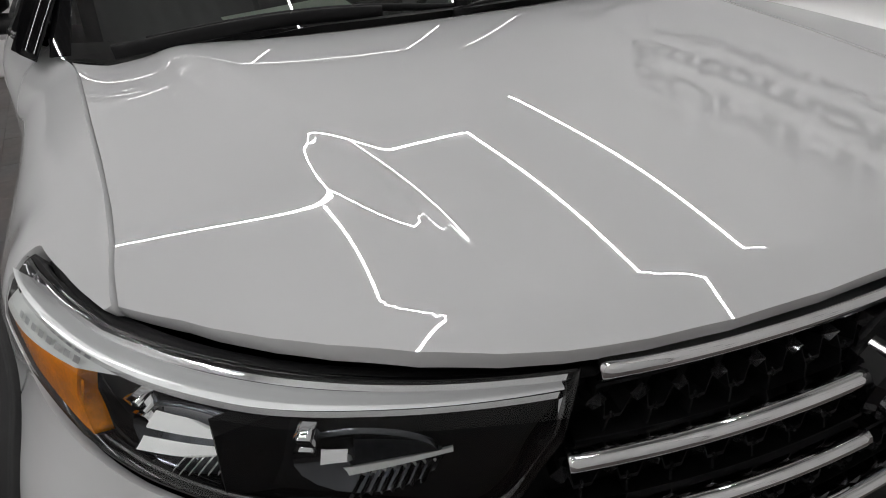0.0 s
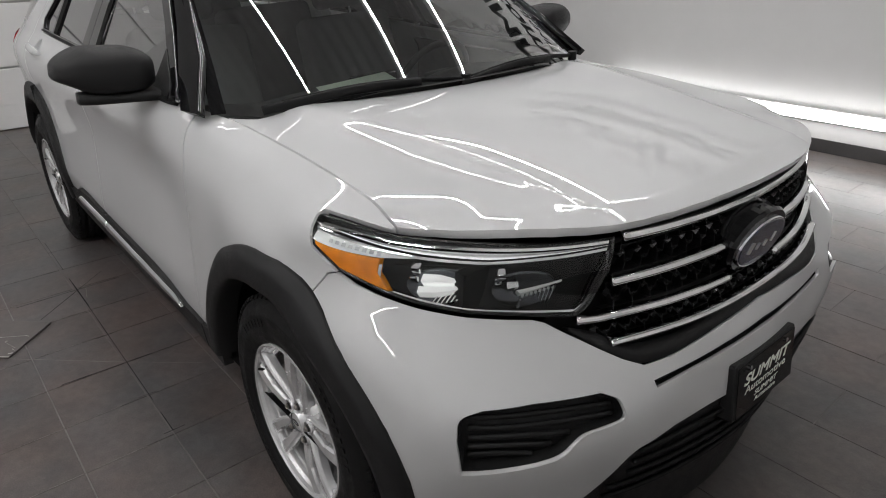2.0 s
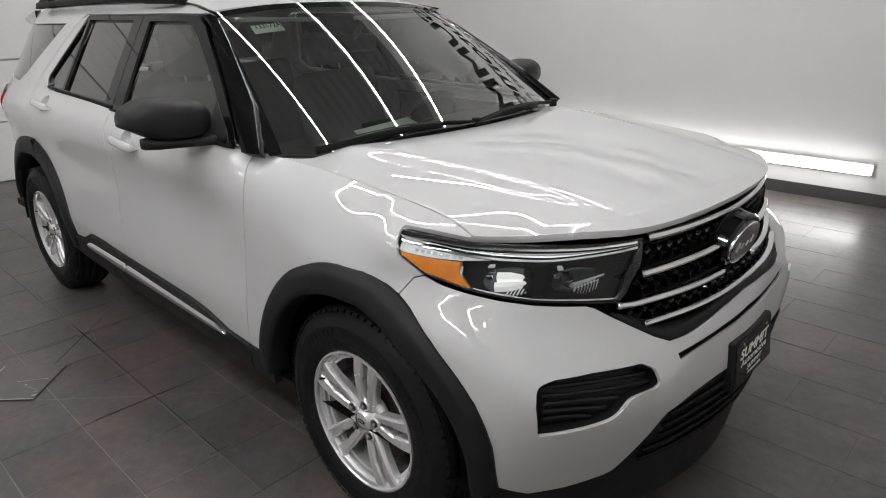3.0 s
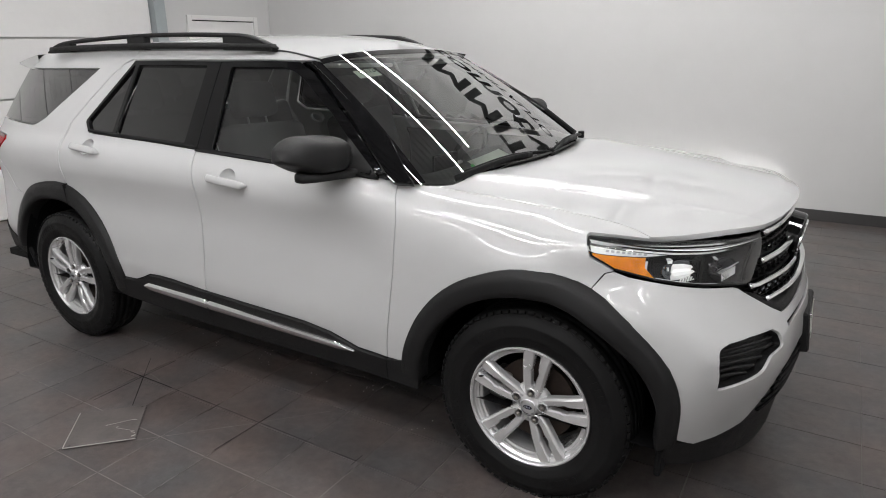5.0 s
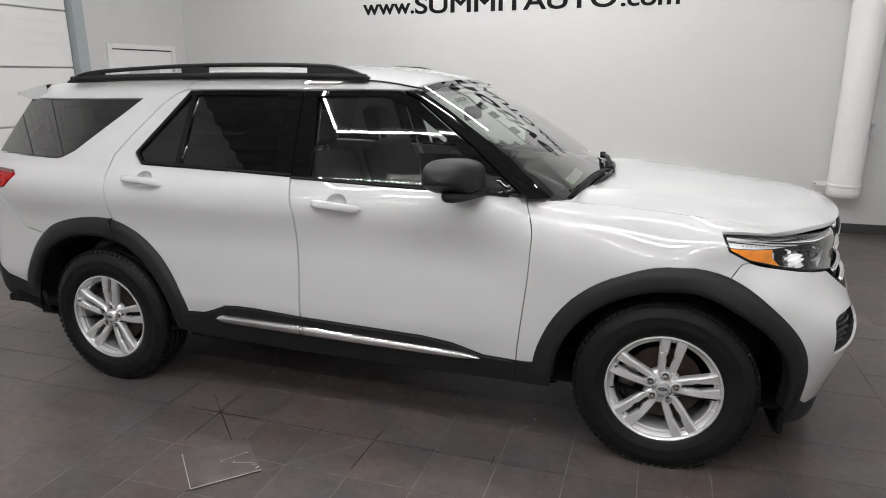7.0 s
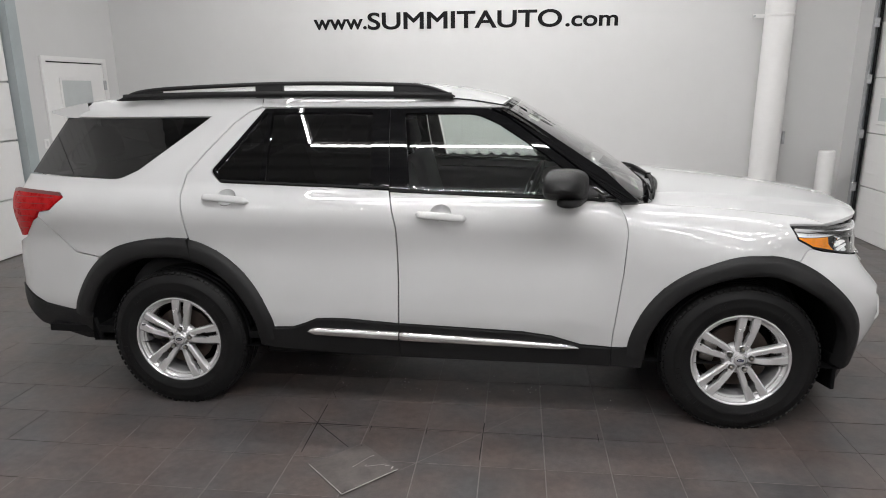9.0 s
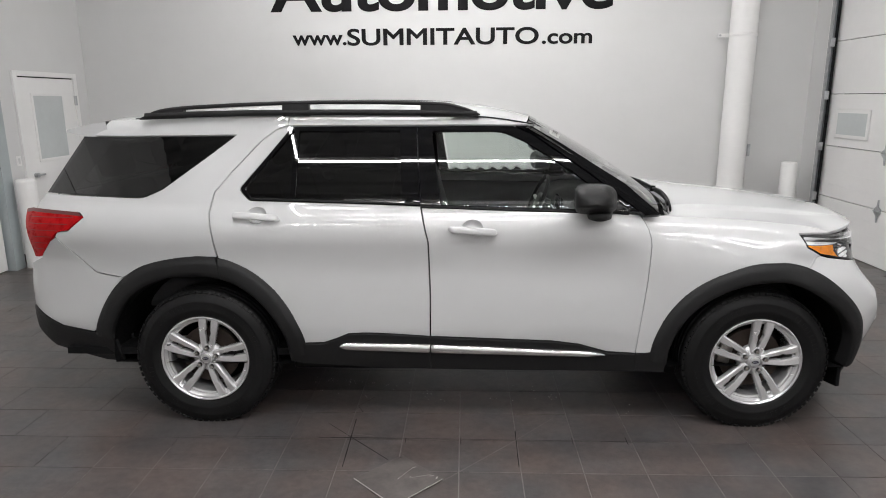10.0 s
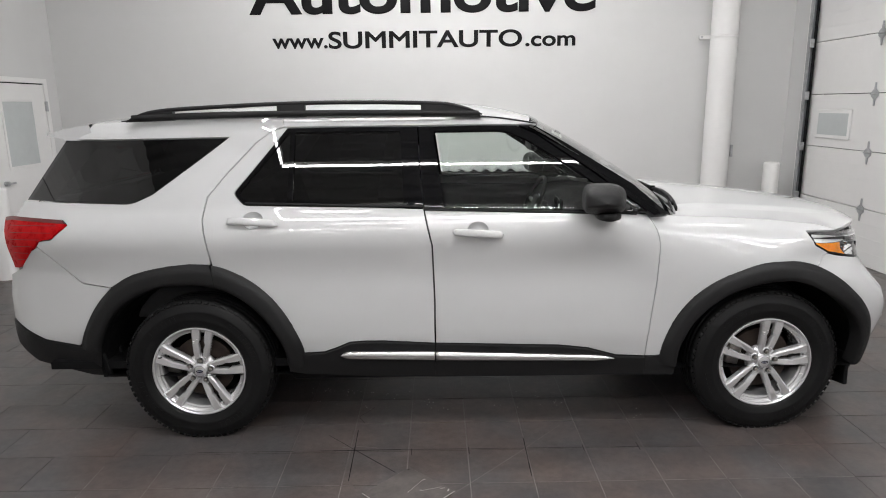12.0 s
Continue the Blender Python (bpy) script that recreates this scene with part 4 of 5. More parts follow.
REAR_X = pchip([.40, .52, .65, .78, .95, 1.20, 1.30, 1.62], [-2.50, -2.60, -2.635, -2.635, -2.60, -2.575, -2.49, -2.27])


def rear(k, z):
    w = .725 if z < 1.22 else .725 - .36 * (z - 1.22)
    return REAR_X(z) + .015 + .14 * abs(k) ** 3.0, CY + w * k, z


panel("tailgate", [(-.99, .63), (-.99, 1.28), (.99, 1.28), (.99, .63)], rear, PAINT, suv, "white tailgate", step=.08, flip=True)
panel("rear_window", [(-.98, 1.285), (-.98, 1.61), (.98, 1.61), (.98, 1.285)], rear, PRIVACY, suv, "dark rear window", step=.08, flip=True, depth=.004)
panel("rear_valance", [(-.99, .52), (-.99, .625), (.99, .625), (.99, .52)], rear, PLASTIC, suv, "black rear valance", step=.08, flip=True)


# windscreen
def screen(v, u):
    b = 4 * v * (1 - v) * .022
    bx, by, bz = 1.14 - .12 * u * u - .07 * u ** 4, CY + .795 * u, 1.235 - .035 * u * u - .02 * u ** 4
    tx, ty, tz = .335 - .04 * u * u - .025 * u ** 4, CY + .640 * u, 1.701 - .025 * u * u - .028 * u ** 4
    return bx + (tx - bx) * v + b * .5, by + (ty - by) * v, bz + (tz - bz) * v + b * .85


ws = panel("windscreen", [(0, -1), (1.0, -1), (1.0, 0), (1.0, 1), (0, 1), (-.07, .78), (-.07, 0), (-.07, -.78)], screen, SCREEN, suv, "clear windscreen reflecting the lights", step=.06, depth=.005, gap=0, flip=True)
for a, b, c, d in ((0, 1.0, -1.0, -.955), (0, 1.0, .955, 1.0), (.955, 1.0, -.955, .955), (-.065, .01, -.78, .78)):
    panel("frit_band", [(a, c), (b, c), (b, d), (a, d)], screen, GLOSS, ws, step=.06, depth=.002, gap=0, flip=True, out=.0015)
st = panel("stock_label", [(.78, -.80), (.85, -.80), (.85, -.62), (.78, -.62)], screen, PAPER, ws, "small paper stock label", step=.05, depth=.001, gap=0, flip=True, out=-.006)
digits = lettering("digits", "133172A", 0, 1, 0, 1, st, .01, y=0, deep=0)
for v_ in digits.data.vertices:
    v_.co = Vector(screen(.798 + .036 * v_.co.z, -.785 + .15 * v_.co.x)) + Vector((.003, 0, .004))
panel("paper", [(.05, -.60), (.10, -.62), (.135, -.30), (.085, -.26)], screen, PAPER, ws, "folded pale green paper", step=.05, depth=.001, gap=0, flip=True, out=-.03)
panel("green_tag", [(.05, -.625), (.075, -.625), (.08, -.60), (.055, -.60)], screen, GREEN, ws, "green tag", step=.05, depth=.001, gap=0, flip=True, out=-.03)


# cowl and wipers
def cowl(a, u):
    x0, y0, z0 = screen(-.055 * (1 - ease(.7, .98, abs(u))), u)
    x1 = 1.19 - .20 * u * u
    y1 = CY + .80 * u
    z1 = hood_z(max(x1, .95), y1) - .022
    return x0 + (x1 - x0) * a - .01, y0 + (y1 - y0) * a, z0 - .012 + (z1 - z0 + .01) * a


panel("cowl", [(-.1, -.985), (1.0, -.985), (1.0, 0), (1.0, .985), (-.1, .985), (-.1, 0)], cowl, PLASTIC, suv, "black plastic cowl", step=.06, depth=.02, gap=0)
for y0, y1, xa in ((-.10, -.70, .02), (.55, -.05, .02)):
    pts = []
    for i in range(16):
        u = (y0 + (y1 - y0) * i / 15 - CY) / .80
        p = Vector(screen(-.02 + .035 * math.sin(i / 15 * 3.1), u))
        pts.append(p + Vector((.02, 0, .028)))
    v, fcs = sweep(pts, lambda u: ring(.010 - .004 * u, .008, 8, 3))
    wp = mesh("wiper_arm", v, fcs, DARK, suv, "black wiper")
    pts2 = [p + Vector((.012, 0, -.008)) for p in pts[4:]] + [pts[-1] + (pts[-1] - pts[-2]) * 1.5 + Vector((.012, 0, -.008))]
    v, fcs = sweep(pts2, ring(.006, .014, 8, 3))
    mesh("wiper_blade", v, fcs, RUBBER, wp)
    part("wiper_pivot", cyl_bm(pts[0] + Vector((.0, .02, -.02)), pts[0] + Vector((.0, .02, .014)), .018, n=14), DARK, wp)


# mirrors
def wing_mirror():
    n, k = 26, 28
    verts, faces = [], []
    for i in range(n + 1):
        y = -.925 - .29 * i / n
        u = i / n
        e = max(0.0, 1 - max(0, (u - .72) / .28) ** 3.0) ** .5 * max(0.0, 1 - max(0, (.30 - u) / .30) ** 2.6 * .35)
        xc, zc = .606 - .035 * u, 1.288 + .004 * u
        for j in range(k):
            a = 2 * math.pi * j / k
            ca, sa = math.cos(a), math.sin(a)
            ex = 2.0 / (4.5 if ca < 0 else 2.6)
            hx = .100 if ca < 0 else .112 - .03 * ease(.4, 1, u)
            hz = .084 * (1 - .35 * ease(.6, 1, u)) if sa > 0 else .070 * (1 - .6 * ease(.5, 1, u))
            x = xc + hx * math.copysign(abs(ca) ** ex, ca) * e
            z = zc + hz * math.copysign(abs(sa) ** (2 / (3.0 if sa > 0 else 5.0)), sa) * e - .012 * (1 - u) * (sa > 0) * abs(sa)
            verts.append((x, y, z))
    for i in range(n):
        for j in range(k):
            faces.append((i * k + j, i * k + (j + 1) % k, (i + 1) * k + (j + 1) % k, (i + 1) * k + j))
    faces += [tuple(range(k))[::-1], tuple(range(n * k, n * k + k))]
    hs = mesh("mirror_housing", verts, faces, PLASTIC, suv, "black textured door mirror")
    part("mirror_glass", box_bm(.500, .508, -1.10, -.97, 1.245, 1.335, .001), CHROME, hs, "mirror glass")
    verts, faces = [], []
    for i in range(15):
        u = i / 14
        y = -.885 - .265 * u
        w = .075 - .018 * u - .03 * max(0.0, (u - .8) / .2) ** 2
        for a, b in ring(w, .019, 16, 4):
            verts.append((.650 - .05 * u + a, y, 1.2085 + .006 * u + b))
    for i in range(14):
        for j in range(16):
            faces.append((i * 16 + j, i * 16 + (j + 1) % 16, i * 16 + 16 + (j + 1) % 16, i * 16 + 16 + j))
    faces += [tuple(range(16))[::-1], tuple(range(14 * 16, 15 * 16))]
    mesh("mirror_arm", verts, faces, PLASTIC, hs, "black mirror arm")
    panel("sail_panel", [(.60, 1.205), (.61, 1.345), (.80, 1.215), (.80, 1.20)], skin, PLASTIC, hs, step=.04, out=.005, depth=.02)
    return hs


both_tree(wing_mirror())

# ---- nose ----


def mir(half):
    """A loop over the centre plane from its half."""
    return half + [(2 * SC - p[0], *p[1:]) for p in half[::-1] if abs(p[0] - SC) > 1e-6]


def arch(s, h=.03):
    return h * max(0.0, 1 - ((s - SC) / .55) ** 2)


BUMP = [(SC, .866), (2.8, .853), (2.70, .838), (2.60, .823), (2.52, .819), (2.47, .838), (2.385, .882), (2.30, .922), (2.27, .929), (2.12, .934), (2.02, .942), (1.925, .953), (1.85, .962), (1.80, .975), (1.7735, .966),
        (1.7365, .9135), (1.79, .887), (1.875, .825), (1.985, .685), (2.045, .555), (2.095, .40), (2.18, .372), (2.27, .386), (2.38, .42, .02), (2.41, .475), (2.475, .615, .03), (2.61, .648), (2.75, .66), (SC, .665)]
FOG = [(2.13, .70), (2.133, .755, .03), (2.175, .772), (2.264, .782), (2.395, .783), (2.43, .765, .01), (2.44, .72, .02), (2.34, .708, .02), (2.305, .655, .03), (2.265, .642), (2.142, .613)]
FOG2 = [(2 * SC - p[0], *p[1:]) for p in FOG[::-1]]
SLOT = [(2.54, .767), (2.65, .776), (2.8, .788), (SC, .796), (2 * SC - 2.8, .788), (2 * SC - 2.65, .776), (2 * SC - 2.54, .767), (2 * SC - 2.536, .782), (2 * SC - 2.65, .792), (2 * SC - 2.8, .806), (SC, .815), (2.8, .806), (2.65, .792), (2.536, .782)]
bumper = panel("front_bumper", mir(BUMP), skin, PAINT, suv, "white front bumper", holes=[FOG, FOG2, SLOT], step=.03, depth=.012)
for lp in (FOG, FOG2):
    fg = panel("fog_insert", shrink(rounded(lp, 0, .05), -.01), skin, PLASTIC, bumper, "black ribbed fog lamp blank", step=.04, out=-.04, depth=.005)
    xs = [p[0] for p in lp]
    lo, hi = min(xs), max(xs)
    far_side = lo > SC
    for i, z in enumerate((.755, .728, .700, .672, .645)):
        a, b = (2.145, 2.425) if z > .72 else (2.145, 2.33 - (.70 - z) * 1.2)
        if far_side:
            a, b = 2 * SC - b, 2 * SC - a
        pts = [skin(a + (b - a) * k / 14, z + .01 * math.sin(k / 14 * 3), -.034) for k in range(15)]
        v, fcs = sweep(pts, ring(.006, .007, 8))
        mesh("fog_rib", v, fcs, PLASTIC, fg)
for lp, deep in ((FOG, .042), (FOG2, .042), (SLOT, .03)):
    loop = rounded(lp, 0, .03)
    wv, wf = [], []
    for a, b in loop:
        wv += [skin(a, b, -.010), skin(a, b, -deep)]
    q_ = len(loop)
    for k in range(q_):
        j = (k + 1) % q_
        wf.append((2 * k, 2 * k + 1, 2 * j + 1, 2 * j))
    mesh("pocket_wall", wv, wf, PLASTIC, bumper, "black pocket edge")
panel("slot_backing", shrink(SLOT, -.004), skin, DARK, bumper, step=.05, out=-.022, depth=.002)
LOWER = mir([(SC, .66), (2.75, .655), (2.61, .643), (2.478, .61, .03), (2.413, .472), (2.385, .415, .02), (2.27, .381), (2.18, .367), (2.085, .385), (2.06, .32), (2.10, .265), (2.3, .245), (2.6, .24), (SC, .24)])
lv = panel("front_valance", LOWER, skin, PLASTIC, suv, "black plastic lower bumper", step=.035, out=-.012, depth=.05)
for z in (.60, .56, .52, .48, .44):
    a = 2.50 if z > .5 else 2.46
    pts = [skin(a + (2 * (SC - a)) * k / 30, z + arch(a + (2 * (SC - a)) * k / 30, .02), -.004) for k in range(31)]
    v, fcs = sweep(pts, ring(.007, .006, 8))
    mesh("valance_rib", v, fcs, DARK, lv)

# grille
GR = mir([(SC, 1.130), (2.8, 1.126), (2.62, 1.116), (2.452, 1.105), (2.462, 1.02), (2.435, .945), (2.40, .925), (2.33, .918), (2.39, .886), (2.475, .842), (2.525, .823), (2.60, .827), (2.70, .842), (2.8, .857), (SC, .870)])
grille = panel("grille", GR, skin, DARK, suv, "black mesh grille with four chrome bars", step=.05, out=-.055, depth=.005, gap=-.015)
GBARS = (1.092, .996, .920, .868)


def bar_z(i, s):
    return GBARS[i] + arch(s, (.014, .030, .025, .027)[i])


def bar_ends(i):
    return (2.458, 2.458, 2.375, 2.452)[i]


for i in range(4):
    spans = [(bar_ends(i), 2 * SC - bar_ends(i))] if i in (0, 3) else [(bar_ends(i), SC - .115), (SC + .115, 2 * SC - bar_ends(i))]
    for a, b in spans:
        pts = [skin(a + (b - a) * k / 50, bar_z(i, a + (b - a) * k / 50), .002) for k in range(51)]
        h = (.0115, .0105, .0098, .0075)[i]
        v, fcs = sweep(pts, [(-.020, -h * .8), (.004, -h), (.0105, -h * .55), (.012, 0), (.0095, h * .6), (.003, h), (-.020, h * .8)][::-1])
        mesh("grille_bar", v, fcs, CHROME, grille, "chrome grille bar")
# the mesh: ledges, staggered posts and small facets, row by row
bm_l, bm_n = bmesh.new(), bmesh.new()


def chunk(bm, s0, s1, z0, z1, o0, o1, taper=0.0):
    pts = []
    for o, t in ((o0, 0), (o1, taper)):
        for s, z in ((s0 + t, z0 + t * .5), (s1 - t, z0 + t * .5), (s1 - t, z1 - t * .5), (s0 + t, z1 - t * .5)):
            pts.append(bm.verts.new(skin(s, z + arch(s, .028), o)))
    for q in ((4, 5, 6, 7), (0, 1, 5, 4), (1, 2, 6, 5), (2, 3, 7, 6), (3, 0, 4, 7)):
        bm.faces.new([pts[k] for k in q])


def stud(bm, s0, zc, w, h, o0, o1):
    """A small diamond: four facets up to a point."""
    ring_ = [bm.verts.new(skin(s0 + a, zc + b + arch(s0 + a, .028), o0)) for a, b in ((-w, 0), (0, -h), (w, 0), (0, h))]
    tip = bm.verts.new(skin(s0 - .002, zc + .003 + arch(s0, .028), o1))
    for k in range(4):
        bm.faces.new((ring_[k], ring_[(k + 1) % 4], tip))


def ledge(bm, pts, h, o0, o1):
    """A thin shelf that follows (s, z) points."""
    for (s0, z0), (s1, z1) in zip(pts, pts[1:]):
        q = [bm.verts.new(skin(s, z + d + arch(s, .028), o)) for s, z in ((s0, z0), (s1, z1)) for o, d in ((o0, -h), (o1, -h * .6), (o1, h * .6), (o0, h))]
        for k in range(3):
            bm.faces.new((q[k], q[k + 4], q[k + 5], q[k + 1]))


for i in range(3):
    ztop, zbot = GBARS[i] - .010, GBARS[i + 1] + .010
    a = (2.468, 2.455, 2.42)[i]
    pitch, n_ = .056, int(2 * (SC - a) / .056)
    zm, d = (ztop + zbot) / 2, (ztop - zbot) * .13
    wave = []
    for k in range(n_):
        s = a + k * pitch
        wave += [(s - pitch * .08, zm + d), (s + pitch * .30, zm + d), (s + pitch * .42, zm - d), (s + pitch * .80, zm - d)]
    ledge(bm_l, wave, .0032, -.05, -.012)
    for z in (ztop, zbot) if i else (ztop, (ztop + zm + d) / 2 + .004, zbot):
        ledge(bm_l, [(a + (2 * (SC - a)) * k / 40, z) for k in range(41)], .003, -.05, -.014)
    for k in range(n_):
        s = a + k * pitch
        chunk(bm_l, s + pitch * .08, s + pitch * .14, zm + d, ztop, -.05, -.018)
        chunk(bm_l, s + pitch * .58, s + pitch * .64, zbot, zm - d, -.05, -.018)
        stud(bm_n, s + pitch * .11, zm + d + .002, .0135, .0105, -.013, .003)
        stud(bm_n, s + pitch * .61, zm - d - .002, .0085, .0065, -.016, -.006)
tagged(part("grille_mesh", bm_l, DARK, grille, "black honeycomb grille mesh"), kind="stuff")
tagged(part("grille_stud", bm_n, STUD, grille, "gloss black diamond studs"), kind="stuff")
lipv, lipf = [], []
m_ = 80
for k in range(m_ + 1):
    s = 2.36 + 2 * (SC - 2.36) * k / m_
    u = min(s, 2 * SC - s)
    zl = pchip([2.36, 2.40, 2.475, 2.525, 2.60, 2.70, 2.8, SC], [.902, .880, .840, .8215, .825, .840, .855, .868])(u)
    zt = pchip([2.36, 2.42, 2.47, 2.52, 2.60, 2.70, 2.8, SC], [.908, .895, .874, .862, .862, .870, .879, .888])(u)
    zt = max(zt, zl + .006)
    lipv += [skin(s, zl, -.03), skin(s, zl, -.002), skin(s, zt, -.012), skin(s, zt, -.045)]
for k in range(m_):
    for j in range(3):
        lipf.append((4 * k + j, 4 * k + 4 + j, 4 * k + 5 + j, 4 * k + 1 + j))
mesh("grille_lip", lipv, lipf, PLASTIC, grille, "black lower grille lip")
# black seal under the bonnet's edge
pts = [skin(1.70 + 2 * (SC - 1.70) * k / 90, pchip([1.70, 1.9, 2.2, 2.45, 2.7, SC], [1.094, 1.082, 1.088, 1.094, 1.100, 1.104])(min(1.70 + 2 * (SC - 1.70) * k / 90, 2 * SC - 1.70 - 2 * (SC - 1.70) * k / 90)), -.022) for k in range(91)]
v, fcs = sweep(pts, ring(.010, .008, 8))
mesh("bonnet_seal", v, fcs, DARK, suv, "black rubber seal")
# badge
BZ = bar_z(1, SC) - .012
bx = skin(SC, BZ)[0]
tilt = pose(bx, CY, BZ, 0, 12, 0)


def oval(ry, rz, x0, x1, bm=None, n=40, lip=.0):
    bm = bm or bmesh.new()
    rows = []
    for x, k in ((x0, 1.0), (x1 - lip, 1.0), (x1, 1 - lip * 6)):
        rows.append([bm.verts.new(tilt @ Vector((x, ry * k * math.cos(2 * math.pi * i / n), rz * k * math.sin(2 * math.pi * i / n)))) for i in range(n)])
    for a, b in zip(rows, rows[1:]):
        for i in range(n):
            bm.faces.new((a[i], a[(i + 1) % n], b[(i + 1) % n], b[i]))
    bm.faces.new(rows[-1])
    return bm


bd = part("badge", oval(.124, .084, -.05, .022, lip=.01), GLOSS, grille, "black badge carrier")
part("badge_ring", oval(.108, .064, .02, .030, lip=.004), CHROME, bd, "chrome oval ring")
part("badge_field", oval(.1025, .0585, .029, .032, lip=.002), BLUE, bd, "dark blue oval")
bm = bmesh.new()
for yy, zz, w, h in ((-.055, .0, .02, .03), (-.02, -.004, .014, .018), (.015, -.004, .014, .018), (.05, .002, .012, .026)):
    m2 = tilt @ Matrix.Translation((.0325, yy, zz)) @ Matrix.Rotation(radians(-20), 4, "X")
    box_bm(-.0008, .0008, -w / 2, w / 2, -h / 2, h / 2, m=m2, bm=bm)
tagged(part("badge_mark", bm, SILVER, bd, "plain silver marks"), kind="stuff")
# number plate holder with a lettered dealer plate
ph = part("plate_holder", box_bm(2.30, 2.388, CY - .150, CY + .150, .588, .745, .008, m=Matrix.Translation((2.354, 0, .655)) @ Matrix.Rotation(radians(-7), 4, "Y") @ Matrix.Translation((-2.34, 0, -.66))), PLASTIC, suv, "black number plate holder")
mp = Matrix.Translation((2.354, 0, .655)) @ Matrix.Rotation(radians(-7), 4, "Y") @ Matrix.Translation((-2.34, 0, -.66))
part("dealer_plate", box_bm(2.3885, 2.3905, CY - .140, CY + .140, .596, .737, .0005, m=mp), GLOSS, ph, "glossy black dealer plate")
for body, y0, y1, z0, z1, lean, bold in (("SUMMIT", -.112, .122, .676, .708, .3, .03), ("Automotive", -.106, .098, .652, .673, .12, .012), ("SUMMIT", -.058, .062, .628, .643, .3, .02), ("Automotive", -.054, .050, .612, .624, .12, .008)):
    ob = lettering("plate_text", body, CY + y0, CY + y1, z0, z1, ph, bold, 0.0, .0006, PAPER, lean)
    for v in ob.data.vertices:
        v.co = mp @ Vector((2.3906 - v.co.y, v.co.x, v.co.z))
for y in (CY - .09, CY + .09):
    part("plate_screw", cyl_bm(mp @ Vector((2.386, y, .724)), mp @ Vector((2.396, y, .724)), .006, n=12), CHROME, ph)

# headlamps
def tipped(z0, k):
    return lambda s, z: skin(s, z, -(z - z0) * k)


HL = [(1.692, 1.086, .012), (1.783, 1.086), (1.9, 1.080), (2.065, 1.084), (2.225, 1.089), (2.438, 1.098, .006), (2.447, 1.023), (2.418, .95, .03), (2.38, .925, .02), (2.23, .937), (2.12, .940), (2.02, .948), (1.925, .959), (1.80, .980), (1.722, 1.022)]
hl = panel("headlamp", HL, skin, DARK, suv, "clear headlamp with amber side reflector", step=.04, out=-.055, depth=.005, gap=0)
hl_loop = rounded(HL, 0, .02)
rim_v, rim_f = [], []
inn = shrink(hl_loop, .006)
for (a, b), (c, d) in zip(hl_loop, inn):
    rim_v += [skin(a, b, -.05), skin(a, b, -.004), skin(c, d, -.002), skin(c, d, -.05)]
m_ = len(hl_loop)
for k in range(m_):
    for j in range(3):
        q = (4 * k + j, 4 * ((k + 1) % m_) + j, 4 * ((k + 1) % m_) + j + 1, 4 * k + j + 1)
        rim_f.append(q)
mesh("lamp_seal", rim_v, rim_f, GLOSS, hl, "gloss black lamp surround")
DRL_LOW = [(1.706, 1.060), (1.80, 1.053), (1.895, 1.045), (1.99, 1.042), (2.09, 1.043), (2.245, 1.055), (2.42, 1.070)]
DRL_TOP = [(1.715, 1.070), (1.80, 1.073), (1.9, 1.068), (2.065, 1.071), (2.225, 1.076), (2.425, 1.085)]


def strip_between(name, lo, hi, mat, out, parent, label="", n=40, k=6, wave=0.0, lean=0.0):
    lo, hi = along(lo, n), along(hi, n)
    verts, faces = [], []
    for i, (a, b) in enumerate(zip(lo, hi)):
        for j in range(k + 1):
            u = j / k
            verts.append(skin(a[0] + (b[0] - a[0]) * u, a[1] + (b[1] - a[1]) * u, out + wave * math.sin(u * math.pi * 2) - lean * (u - .5)))
    for i in range(n - 1):
        for j in range(k):
            faces.append((i * (k + 1) + j, (i + 1) * (k + 1) + j, (i + 1) * (k + 1) + j + 1, i * (k + 1) + j + 1))
    return mesh(name, verts, faces, mat, parent, label)


up = lambda pts, d: [(a, b + d) for a, b in pts]
strip_between("lamp_trim", [(1.703, 1.044), (1.735, 1.034), (1.82, 1.030), (1.89, 1.032)], [(1.704, 1.064), (1.80, 1.054), (1.89, 1.046), (1.96, 1.042)], LAMP_WHITE, -.010, hl, "silver trim with raised marks", lean=.016)
bm = bmesh.new()
for i in range(8):
    s = 1.765 + i * .0165
    z = 1.0435 - i * .0006
    vs = [bm.verts.new(skin(s + a, z + b, -.0045)) for a, b in ((0, -.004), (.010, -.004), (.010, .004), (0, .004))]
    bm.faces.new(vs)
tagged(part("raised_mark", bm, GALV, hl, "plain raised bars"), kind="stuff")
strip_between("light_guide", up(DRL_LOW, .010), up(DRL_TOP, -.002), LAMP_GUIDE, -.010, hl, "clear daytime light guide", wave=.003, lean=.03)
strip_between("guide_edge", DRL_LOW, up(DRL_LOW, .006), CHROME, -.006, hl, "chrome edge")
strip_between("guide_top", up(DRL_TOP, .0), up(DRL_TOP, .006), CHROME, -.012, hl, "chrome edge")
panel("amber_reflector", [(1.712, 1.036), (1.76, 1.030), (1.82, 1.028), (1.890, 1.030), (1.895, .996), (1.934, .964), (1.858, .970), (1.80, .984), (1.728, 1.023)], skin, AMBER, hl, "amber side reflector", step=.012, out=-.006, depth=.02, gap=.001)
strip_between("reflector_edge", [(1.926, .958), (1.896, .990), (1.892, 1.016)], [(1.935, .960), (1.903, .992), (1.899, 1.018)], CHROME, -.008, hl, "chrome edge", n=12, k=2)
strip_between("inner_edge", [(2.425, 1.066), (2.436, 1.03), (2.410, .963), (2.375, .939)], [(2.432, 1.07), (2.443, 1.03), (2.418, .958), (2.379, .934)], CHROME, -.012, hl, "chrome edge", n=24, k=2)
